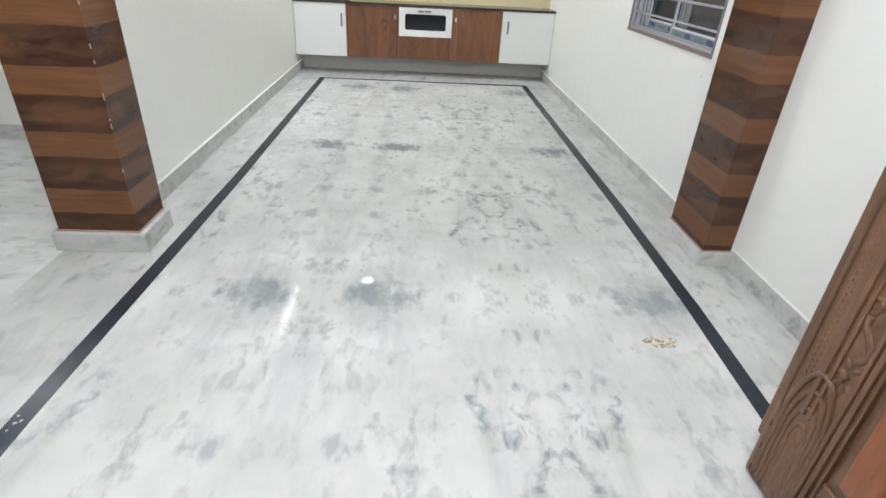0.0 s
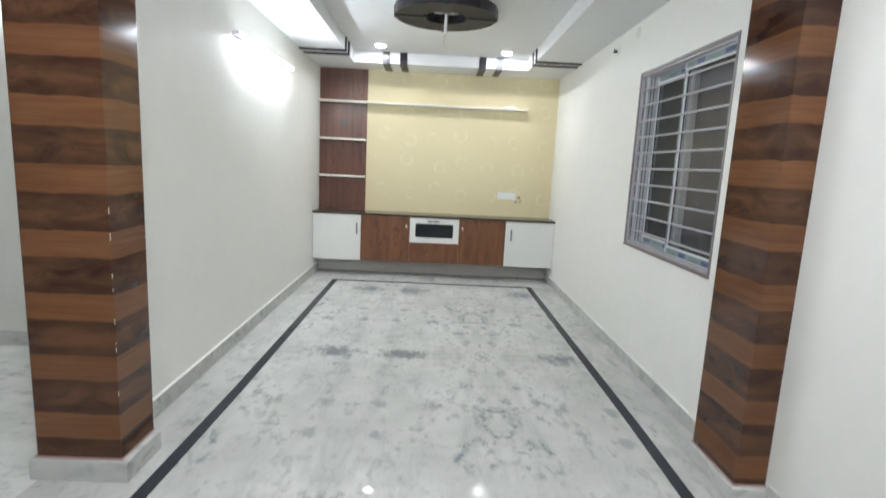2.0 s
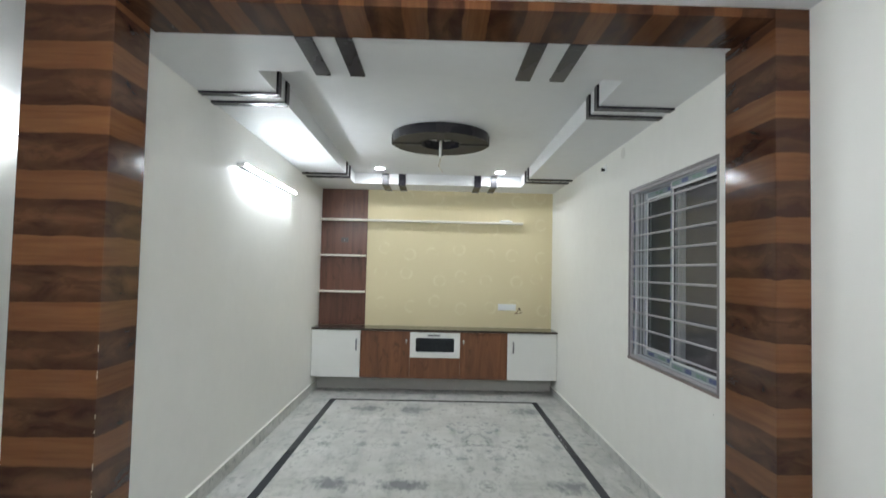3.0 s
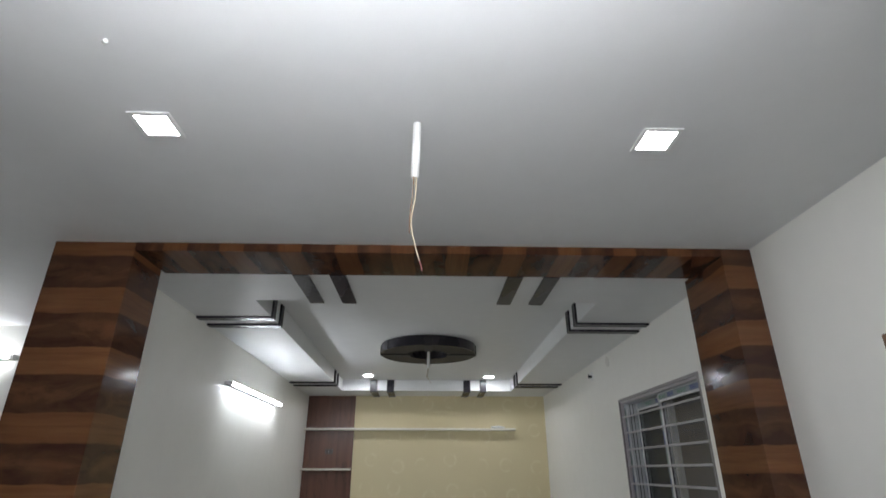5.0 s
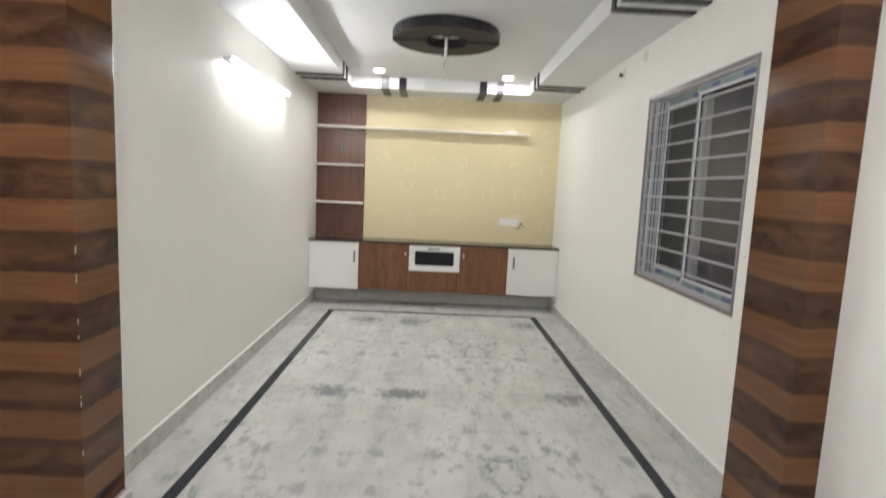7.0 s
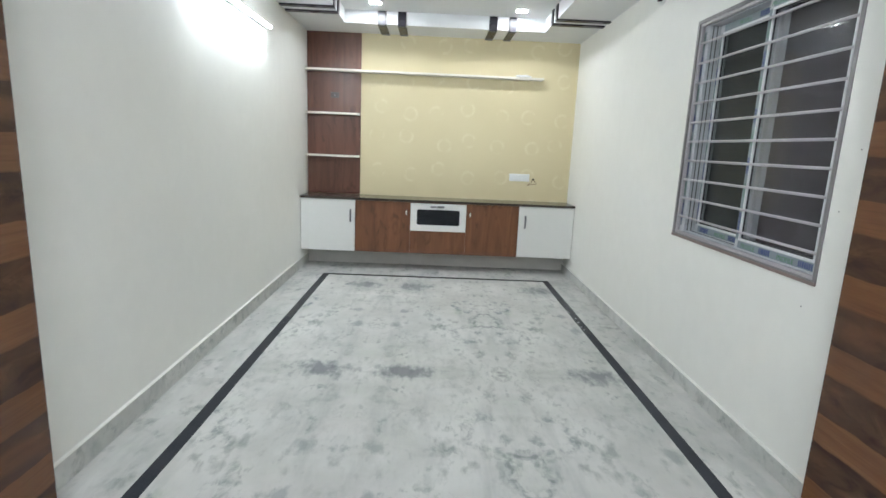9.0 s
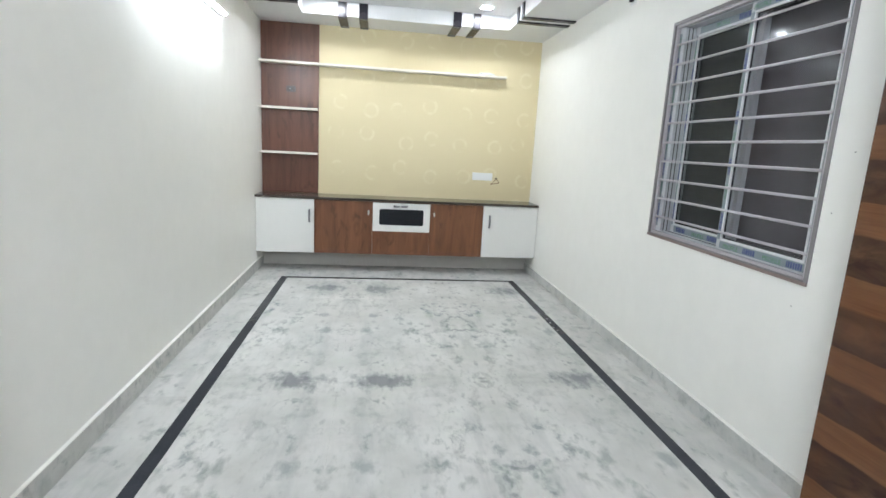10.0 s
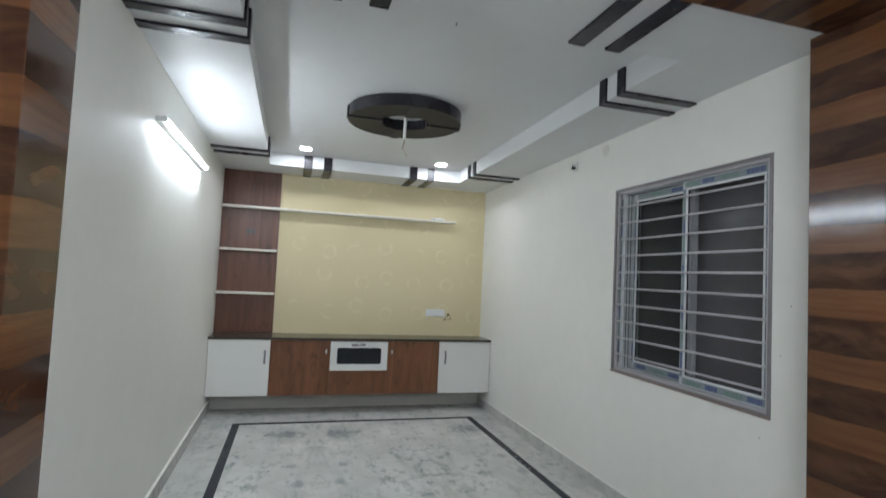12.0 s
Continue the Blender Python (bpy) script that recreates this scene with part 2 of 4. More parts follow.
def wallpaper(name):
    """Golden beige paper with broken rings in a pearly ink."""
    n = Nodes(name)
    p = n.position()
    x, y, z = n.split(p)
    v = n.add("ShaderNodeTexVoronoi", voronoi_dimensions="2D", feature="F1")
    n.link(n.join(n.math("MULTIPLY", x, 1.0), z, 0.0), v.inputs["Vector"])
    v.inputs["Scale"].default_value, v.inputs["Randomness"].default_value = 2.8, 0.34
    d = v.outputs["Distance"]
    cut = n.noise(n.join(x, z, 0.0), 6.5, 3)
    ring = n.math("MULTIPLY", n.ramp(n.math("ABSOLUTE", n.math("SUBTRACT", d, 0.205)), [(0.022, 1.0), (0.060, 0.0)]), n.ramp(cut, [(0.43, 0.0), (0.58, 1.0)]))
    sparkle = n.ramp(n.noise(n.join(x, z, 0.0), 90, 3, 0.7), [(0.35, 0.3), (0.6, 1.0)])
    ring = n.math("MULTIPLY", ring, sparkle)
    low = n.noise(p, 1.3, 3)
    weave = n.noise(n.scale(p, (1, 1, 3)), 160, 3, 0.6)
    col = n.mix(low, (0.67, 0.58, 0.36), (0.75, 0.66, 0.425))
    col = n.mix(n.math("MULTIPLY", weave, 0.22), col, (0.57, 0.485, 0.29))
    col = n.mix(n.math("MULTIPLY", ring, 0.36), col, (0.90, 0.85, 0.66))
    n.bump(n.math("ADD", n.math("MULTIPLY", weave, 0.2), ring), 0.3, 0.0006)
    return n.out(col, n.math("MULTIPLY_ADD", ring, -0.18, 0.50), n.math("MULTIPLY", ring, 0.62), 0.4)


def teak(name):
    n = Nodes(name)
    p = n.local()
    grain = n.noise(n.scale(p, (14, 14, 1.1)), 2.4, 7, 0.62, 1.2)
    fine = n.noise(n.scale(p, (90, 90, 4)), 2, 4)
    col = n.mix(n.ramp(grain, [(0.3, 0.0), (0.72, 1.0)]), (0.098, 0.046, 0.022), (0.200, 0.102, 0.053))
    col = n.mix(n.math("MULTIPLY", n.ramp(fine, [(0.5, 0.0), (0.7, 1.0)]), 0.35), col, (0.10, 0.04, 0.02))
    n.bump(fine, 0.15, 0.001)
    return n.out(col, n.math("MULTIPLY_ADD", grain, 0.15, 0.34))


def glow(name, color, power):
    n = Nodes(name)
    n.bsdf.inputs["Emission Color"].default_value = (*color, 1)
    n.bsdf.inputs["Emission Strength"].default_value = power
    return n.out((0.85, 0.85, 0.85), 0.4)


def glass(name, tint, rough, ior):
    n = Nodes(name)
    n.bsdf.inputs["Transmission Weight"].default_value = 1.0
    n.bsdf.inputs["IOR"].default_value = ior
    low = n.noise(n.local(), 5, 4, 0.6)
    return n.out(tint, n.math("MULTIPLY_ADD", low, rough * 0.3, rough))


def speckled(name):
    n = Nodes(name)
    p = n.position()
    v = n.add("ShaderNodeTexVoronoi")
    n.link(p, v.inputs["Vector"])
    v.inputs["Scale"].default_value = 110
    shade = n.split(v.outputs["Color"])[0]
    col = n.ramp(shade, [(0.0, (0.16, 0.11, 0.06)), (0.45, (0.42, 0.36, 0.27)), (0.8, (0.72, 0.69, 0.62)), (1.0, (0.25, 0.18, 0.1))])
    n.bump(v.outputs["Distance"], 0.6, 0.003)
    return n.out(col, 0.6)


COOL = (0.92, 0.97, 1.0)
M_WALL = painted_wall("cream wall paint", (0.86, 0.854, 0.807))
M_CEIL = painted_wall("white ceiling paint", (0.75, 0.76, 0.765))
M_FIELD = marble("book-matched marble")
M_STRIP = marble("marble border", fold=False, tone=0.95)
M_BAY = marble("side bay marble", fold=False, turn=True, tone=1.18)
M_SKIRT = marble("grey marble skirting", fold=False, turn=True, tone=1.02)
M_PLINTH = plain("plinth stone", (0.60, 0.59, 0.56), 0.35, grain=9, amount=0.14, spec=0.2)
M_BLACK = plain("black granite inlay", (0.034, 0.037, 0.046), 0.20, grain=90, amount=0.5, spec=0.10)
M_TOP = plain("brown granite top", (0.055, 0.045, 0.036), 0.16, grain=120, amount=0.5)
M_GROUT = plain("grey joint filler", (0.42, 0.42, 0.40), 0.8)
M_LAM_L = laminate("pillar laminate", "z", 1.424)
M_LAM_R = laminate("right pillar laminate", "z", 1.587, 0.272)
M_LAM_B = laminate("beam laminate", "x", -1.097, 0.2724, 0.585, 0.10)
M_UNIT = upright_wood("walnut print doors", (0.235, 0.096, 0.041), (0.112, 0.042, 0.020))
M_PANEL = upright_wood("dark walnut panel", (0.172, 0.071, 0.044), (0.082, 0.032, 0.021), 0.32)
M_PAPER = wallpaper("golden ring wallpaper")
M_WHITE = plain("white laminate", (0.80, 0.80, 0.77), 0.32, grain=25, amount=0.03)
M_SHELF = plain("cream shelf laminate", (0.78, 0.75, 0.66), 0.40, grain=25, amount=0.04)
M_DARK = plain("charcoal strip paint", (0.024, 0.022, 0.028), 0.27, grain=50, amount=0.3, spec=0.26)
M_RING = plain("dark brown ring board", (0.024, 0.0205, 0.019), 0.55, grain=30, amount=0.25, spec=0.25)
M_RIB = plain("charcoal rib paint", (0.020, 0.019, 0.022), 0.5, grain=40, amount=0.3, spec=0.25)
M_PLASTIC = plain("white plastic", (0.80, 0.81, 0.80), 0.35, grain=20, amount=0.03)
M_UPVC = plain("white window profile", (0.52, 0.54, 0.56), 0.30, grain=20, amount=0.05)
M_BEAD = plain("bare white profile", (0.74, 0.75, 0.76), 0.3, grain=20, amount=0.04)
M_FILM = plain("milky protective film", (0.23, 0.275, 0.30), 0.35, grain=18, amount=0.2)
M_FILM_BLUE = plain("blue printed film", (0.055, 0.075, 0.22), 0.4, grain=60, amount=0.3)
M_FILM_GREEN = plain("green printed film", (0.08, 0.22, 0.12), 0.4, grain=60, amount=0.3)
M_GRILLE = plain("mauve grey grille paint", (0.45, 0.425, 0.445), 0.42, grain=60, amount=0.08)
M_REVEAL = plain("mauve granite surround", (0.205, 0.19, 0.195), 0.30, grain=140, amount=0.3)
M_GRANITE_EDGE = plain("raw granite edge", (0.23, 0.175, 0.16), 0.55, grain=110, amount=0.4)
M_GLASS = glass("dark window glass", (0.44, 0.47, 0.45), 0.05, 1.10)
M_GLASS_NEAR = glass("window glass", (0.62, 0.62, 0.63), 0.05, 1.22)
M_SMOKE = plain("smoked glass", (0.010, 0.012, 0.017), 0.06, grain=10, amount=0.3)
M_CHROME = plain("chrome", (0.72, 0.72, 0.72), 0.14, 1.0, grain=30, amount=0.08)
M_STEEL = plain("brushed dark handle", (0.25, 0.25, 0.26), 0.3, 1.0, grain=60, amount=0.15)
M_BOX = plain("dull grey metal box", (0.095, 0.083, 0.076), 0.5, 0.3)
M_MODULE = plain("brown grey module", (0.075, 0.055, 0.047), 0.4)
M_COPPER = plain("brown wire", (0.20, 0.11, 0.06), 0.45)
M_WIRE = plain("cream wire", (0.55, 0.47, 0.33), 0.45)
M_TEAK = teak("carved teak")
M_POLISH = upright_wood("polished teak panel", (0.36, 0.125, 0.045), (0.20, 0.060, 0.022), 0.25)
M_OUT = plain("outside plaster", (0.26, 0.285, 0.27), 0.9, grain=12, amount=0.15)
M_MESH = plain("grey insect mesh", (0.128, 0.120, 0.126), 0.85, grain=30, amount=0.12)
M_TUBE = glow("room tube glow", (0.88, 0.96, 1.0), TUBE_POWER)
M_TUBE_HALL = glow("hall tube glow", COOL, HALL_TUBE_POWER)
M_TUBE_BAY = glow("bay tube glow", COOL, BAY_TUBE_POWER)
M_LED = glow("panel glow", COOL, PANEL_POWER)
M_SPOT = glow("tray spot glow", COOL, SPOT_POWER)
M_CHIP = speckled("chipped marble aggregate")
M_COVER = plain("greyish cream plastic", (0.70, 0.69, 0.64), 0.4, grain=20, amount=0.05)
M_GROOVE = plain("dark grey brush seal", (0.10, 0.11, 0.11), 0.6)
M_INLAY_CHIP = plain("chipped granite", (0.33, 0.33, 0.33), 0.6, grain=200, amount=0.4)
M_SCUFF = plain("bare chipboard", (0.38, 0.28, 0.19), 0.8)

# ---- mesh helpers ----
ORIGIN = {}


def box(bm, x0, x1, y0, y1, z0, z1, bevel=0.0):
    made = bmesh.ops.create_cube(bm, size=1.0, matrix=Matrix.Translation(((x0 + x1) / 2, (y0 + y1) / 2, (z0 + z1) / 2)) @ Matrix.Diagonal((x1 - x0, y1 - y0, z1 - z0, 1)))
    if bevel:
        edges = list({e for v in made["verts"] for e in v.link_edges})
        bmesh.ops.bevel(bm, geom=edges, offset=bevel, segments=2, affect="EDGES", profile=0.6)
    return bm


def boxes(*rows, bevel=0.0):
    bm = bmesh.new()
    for r in rows:
        box(bm, *r, bevel=bevel)
    return bm


def rod(bm, a, b, r0, r1=None, n=12):
    a, b = Vector(a), Vector(b)
    d = b - a
    m = Matrix.Translation((a + b) / 2) @ d.to_track_quat("Z", "Y").to_matrix().to_4x4()
    bmesh.ops.create_cone(bm, cap_ends=True, segments=n, radius1=r0, radius2=r0 if r1 is None else r1, depth=d.length, matrix=m)
    return bm


def cord(points, r, n=8):
    """A round cord along a smooth line through the points."""
    pts = [Vector(p) for p in points]
    line = []
    for i in range(len(pts) - 1):
        p0, p1, p2, p3 = pts[max(i - 1, 0)], pts[i], pts[i + 1], pts[min(i + 2, len(pts) - 1)]
        for k in range(6):
            t = k / 6
            line.append(0.5 * (2 * p1 + (p2 - p0) * t + (2 * p0 - 5 * p1 + 4 * p2 - p3) * t * t + (3 * p1 - p0 - 3 * p2 + p3) * t ** 3))
    line.append(pts[-1])
    bm = bmesh.new()
    rings = []
    for i, p in enumerate(line):
        d = (line[min(i + 1, len(line) - 1)] - line[max(i - 1, 0)]).normalized()
        s = d.orthogonal().normalized() if not rings else (side - d * side.dot(d)).normalized()
        side = s
        u = d.cross(s)
        rings.append([bm.verts.new(p + r * (math.cos(a) * s + math.sin(a) * u)) for a in (2 * math.pi * j / n for j in range(n))])
    for a, b in zip(rings, rings[1:]):
        for j in range(n):
            bm.faces.new((a[j], a[(j + 1) % n], b[(j + 1) % n], b[j]))
    bm.faces.new(rings[0][::-1])
    bm.faces.new(rings[-1])
    return bm


def ring_part(cx, cy, z0, z1, r0, r1, a0, a1, steps=14):
    """A piece of a flat ring between two angles."""
    bm = bmesh.new()
    rows = []
    for i in range(steps + 1):
        a = a0 + (a1 - a0) * i / steps
        c, s = math.cos(a), math.sin(a)
        rows.append([bm.verts.new((cx + r * c, cy + r * s, z)) for r, z in ((r0, z0), (r1, z0), (r1, z1), (r0, z1))])
    for p, q in zip(rows, rows[1:]):
        for j in range(4):
            bm.faces.new((p[j], p[(j + 1) % 4], q[(j + 1) % 4], q[j]))
    bm.faces.new(rows[0][::-1])
    bm.faces.new(rows[-1])
    bmesh.ops.recalc_face_normals(bm, faces=bm.faces)
    return bm


def mesh_object(name, bm, material, origin):
    bmesh.ops.translate(bm, verts=bm.verts, vec=-Vector(origin))
    me = bpy.data.meshes.new(name)
    bm.to_mesh(me)
    bm.free()
    me.materials.append(material)
    for poly in me.polygons:
        poly.use_smooth = False
    return new(name, me)


def thing(name, at, label, category, group="", kind=""):
    """An empty at a thing's base; its parts hang under it."""
    ob = new(name)
    ob.empty_display_size = 0.05
    ob.location = at
    ORIGIN[ob] = Vector(at)
    return tagged(ob, label, category, group, kind)


def solid(name, bm, material, at, label, category, group="", kind=""):
    """A thing of one mesh."""
    ob = mesh_object(name, bm, material, at)
    ob.location = at
    ORIGIN[ob] = Vector(at)
    return tagged(ob, label, category, group, kind)


def part(name, bm, material, parent, label=""):
    ob = mesh_object(name, bm, material, ORIGIN[parent])
    ORIGIN[ob] = ORIGIN[parent]
    ob.parent = parent
    return tagged(ob, label)


def structure(name, bm, material, label, category):
    return solid(name, bm, material, (0, 0, 0), label, category, kind="structure")


def round_over(ob):
    for poly in ob.data.polygons:
        poly.use_smooth = True
    return ob


# ---- walls, ceilings ----
structure("wall_west", boxes((LEFT - 0.2, LEFT, PL_BACK, BACK + 0.2, -0.05, TRAY_Z + 0.1)), M_WALL, "smooth cream painted wall with a tube light", "wall")
W_Y0, W_Y1, W_Z0, W_Z1 = 2.892, 4.262, 0.925, 2.29
structure("wall_east", boxes(
    (HALL_R, RIGHT + 0.2, -2.6, 2.4, -0.05, 3.0), (RIGHT, RIGHT + 0.2, 2.4, W_Y0, -0.05, 3.0), (RIGHT, RIGHT + 0.2, W_Y1, BACK + 0.2, -0.05, 3.0),
    (RIGHT, RIGHT + 0.2, W_Y0, W_Y1, -0.05, W_Z0), (RIGHT, RIGHT + 0.2, W_Y0, W_Y1, W_Z1, 3.0)), M_WALL, "cream painted wall with a barred window", "wall")
structure("wall_north", boxes((LEFT, RIGHT, BACK, BACK + 0.2, -0.05, TRAY_Z + 0.1)), M_PAPER, "golden beige papered wall with pearly ring motifs", "wall")
structure("wall_bay_north", boxes((BAY_LEFT - 0.2, LEFT - 0.2, BAY_BACK, BAY_BACK + 0.2, -0.05, 3.0)), M_WALL, "cream painted end wall of the side bay", "wall")
structure("wall_bay_west", boxes((BAY_LEFT - 0.2, BAY_LEFT, -2.6, BAY_BACK, -0.05, 3.0)), M_WALL, "plain cream side wall", "wall")
DOOR_L, DOOR_R, DOOR_H = -0.40, 1.04, 2.064
structure("wall_south", boxes((BAY_LEFT, DOOR_L, DOOR_OUT, DOOR_IN, -0.05, 3.0), (DOOR_R, RIGHT, DOOR_OUT, DOOR_IN, -0.05, 3.0),
                              (DOOR_L, DOOR_R, DOOR_OUT, DOOR_IN, DOOR_H, 3.0)), M_WALL, "cream painted entrance wall with a doorway", "wall")
structure("wall_porch", boxes((BAY_LEFT - 0.2, RIGHT + 0.2, -2.8, -2.6, -0.05, 3.0)), M_WALL, "plain outer porch wall", "wall")
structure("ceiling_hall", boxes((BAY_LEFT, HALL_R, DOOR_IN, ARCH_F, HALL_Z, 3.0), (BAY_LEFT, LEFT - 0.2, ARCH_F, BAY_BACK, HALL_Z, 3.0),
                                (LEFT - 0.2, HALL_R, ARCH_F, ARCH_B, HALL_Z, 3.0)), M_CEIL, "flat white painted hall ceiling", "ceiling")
structure("ceiling_porch", boxes((BAY_LEFT, RIGHT, -2.6, DOOR_OUT, 2.9, 3.0)), M_CEIL, "plain white porch ceiling", "ceiling")
TX0, TX1, TY0, TY1 = TRAY


def tray_fall(y):
    return 0.012 - 0.017 * (y - 3.4)


def settle(bm):
    """The gypsum ceiling falls a little towards the papered wall."""
    for v in bm.verts:
        if v.co.z < SOFFIT_Z + 0.001:
            v.co.z += 0.008 - 0.012 * (v.co.y - 2.5)
        elif v.co.z < TRAY_Z + 0.001:
            v.co.z += tray_fall(v.co.y)
    return bm


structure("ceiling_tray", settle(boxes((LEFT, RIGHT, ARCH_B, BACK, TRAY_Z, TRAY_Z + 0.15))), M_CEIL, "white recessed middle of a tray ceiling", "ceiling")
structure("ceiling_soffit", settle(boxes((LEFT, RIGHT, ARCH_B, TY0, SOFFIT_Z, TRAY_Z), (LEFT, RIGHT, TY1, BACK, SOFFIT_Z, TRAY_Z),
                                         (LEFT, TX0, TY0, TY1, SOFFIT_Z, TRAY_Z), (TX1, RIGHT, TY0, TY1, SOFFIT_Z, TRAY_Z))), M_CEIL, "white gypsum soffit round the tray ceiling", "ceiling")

# ---- clad arch: two pillars and a beam ----
PL = (LEFT - 0.208, -1.338, ARCH_F, 2.47)
PR = (1.503, RIGHT, ARCH_F, 2.59)
arch = thing("clad_arch", (0, ARCH_F, 0), "archway clad in glossy striped brown wood laminate", "archway", kind="structure")
part("pillar", boxes((PL[0], PL[1], PL[2], PL[3], 0.1, HALL_Z), bevel=0.003), M_LAM_L, arch, "free-standing pillar clad in striped wood laminate")
part("pillar", boxes((PR[0], HALL_R + 0.01, PR[2], PR[3], 0.077, HALL_Z), bevel=0.003), M_LAM_R, arch, "wall pillar clad in striped wood laminate")
part("beam", boxes((PL[1], PR[0], ARCH_F, ARCH_B + 0.002, SOFFIT_Z - 0.002, HALL_Z)), M_LAM_B, arch, "beam clad in striped wood laminate")
rnd = random.Random(3)
for zc in (0.42, 0.62, 0.645, 0.76, 0.90, 0.93, 1.10, 1.13, 1.22):
    zc += rnd.uniform(-0.02, 0.02)
    part("chipped_edge", boxes((PL[1] - 0.002, PL[1] + 0.0008, PL[2] - 0.0008, PL[2] + 0.002, zc, zc + rnd.uniform(0.006, 0.032))), M_SCUFF, arch, "pale chip in the laminate edge")
for (x0, x1, y0, y1), h in ((PL, 0.1), (PR, 0.077)):
    right = x1 > 0
    base = solid("pillar_base", boxes((x0 - 0.024, HALL_R if right else x1 + 0.034, y0 - 0.026, y1 + (0.02 if right else 0), 0.001, h), bevel=0.004), M_SKIRT, (x0, y0, 0),
                 "pale grey marble base block round a pillar", "pillar base", "pillar bases")
    part("mortar_seam", boxes((x0 - 0.006, HALL_R if right else x1 + 0.006, y0 - 0.007, y1 + (0.004 if right else 0), h, h + 0.007)), plain("pink mortar", (0.36, 0.23, 0.20), 0.8), base, "pinkish mortar seam")


# ---- skirting ----
def skirting(name, x0, x1, y0, y1, h):
    """A run of marble skirting, in lengths with hairline joints, along x or y."""
    along_x = x1 - x0 > y1 - y0
    lo, hi = (x0, x1) if along_x else (y0, y1)
    run = thing(name, (x0, y0, 0), "grey veined marble skirting along the wall", "skirting", kind="structure")
    n = max(1, round((hi - lo) / 0.95))
    for i in range(n):
        a, b = lo + (hi - lo) * i / n + 0.0008, lo + (hi - lo) * (i + 1) / n - 0.0008
        part("skirting_stone", boxes((a, b, y0, y1, 0.0, h) if along_x else (x0, x1, a, b, 0.0, h), bevel=0.002), M_SKIRT, run)
    # thin cream strip: the lit ledge on top is put into its colour
    part("paint_edge", boxes((x0 + 0.001, x1 - 0.001, y0 + 0.001, y1 - 0.001, h, h + 0.005), bevel=0.001), M_WALL, run, "cream strip for the lit top edge")


skirting("baseboard_west", LEFT, LEFT + 0.02, PL_BACK + 0.004, BACK - 0.07, 0.108)
skirting("baseboard_east", RIGHT - 0.02, RIGHT, 2.614, BACK - 0.07, 0.085)
skirting("baseboard_hall", HALL_R - 0.012, HALL_R, DOOR_IN + 0.012, ARCH_F - 0.03, 0.1)
skirting("baseboard_bay", BAY_LEFT, LEFT - 0.2, BAY_BACK - 0.012, BAY_BACK, 0.11)
skirting("baseboard_south", DOOR_R + 0.12, RIGHT - 0.012, DOOR_IN, DOOR_IN + 0.012, 0.1)
skirting("baseboard_bay_side", LEFT - 0.212, LEFT - 0.2, ARCH_B + 0.004, BAY_BACK - 0.012, 0.11)
# stone facing on the wall under the hung unit
structure("baseboard_north", boxes((LEFT + 0.002, RIGHT - 0.002, BACK - 0.065, BACK, 0.0, 0.30), bevel=0.003), M_PLINTH, "grey stone facing under a hung wall unit", "skirting")

# ---- tray ceiling mouldings ----


def wrap_strip(at, along, depth_sign, label):
    """A charcoal strip on a soffit that turns up the tray's edge. along 'x' runs from the wall to the edge."""
    a0, a1, w0, w1, edge = at
    bm = bmesh.new()
    t = 0.014
    if along == "x":
        box(bm, min(a0, edge), max(a0, edge), w0, w1, SOFFIT_Z - t, SOFFIT_Z, 0.002)
        e0, e1 = (edge, edge + t) if depth_sign > 0 else (edge - t, edge)
        box(bm, e0, e1, w0, w1, SOFFIT_Z - t, TRAY_Z - 0.002, 0.002)
    else:
        box(bm, w0, w1, min(a0, edge), max(a0, edge), SOFFIT_Z - t, SOFFIT_Z, 0.002)
        e0, e1 = (edge, edge + t) if depth_sign > 0 else (edge - t, edge)
        box(bm, w0, w1, e0, e1, SOFFIT_Z - t, TRAY_Z - 0.002, 0.002)
    return solid("ceiling_strip", settle(bm), M_DARK, ((w0 + w1) / 2 if along == "y" else edge, edge if along == "y" else (w0 + w1) / 2, SOFFIT_Z), label, "ceiling trim", "charcoal strips on the soffit")


CORNER = "glossy charcoal strip wrapped round the soffit edge"
for w0, w1 in ((3.345, 3.415), (3.535, 3.605), (5.99, 6.06), (6.19, 6.26)):
    wrap_strip((LEFT + 0.002, 0, w0, w1, TX0), "x", 1, CORNER)
for w0, w1 in ((3.44, 3.51), (3.63, 3.70), (6.06, 6.13), (6.24, 6.31)):
    wrap_strip((RIGHT - 0.002, 0, w0, w1, TX1), "x", -1, CORNER)
for w0, w1 in ((-0.668, -0.583), (-0.468, -0.383), (0.494, 0.580), (0.695, 0.780)):
    wrap_strip((ARCH_B + 0.004, 0, w0, w1, TY0), "y", 1, "broad charcoal strip across the soffit by the arch")
for w0, w1 in ((-0.655, -0.565), (-0.444, -0.355), (0.525, 0.612), (0.735, 0.815)):
    wrap_strip((BACK - 0.002, 0, w0, w1, TY1), "y", -1, "charcoal strip down the soffit by the papered wall")

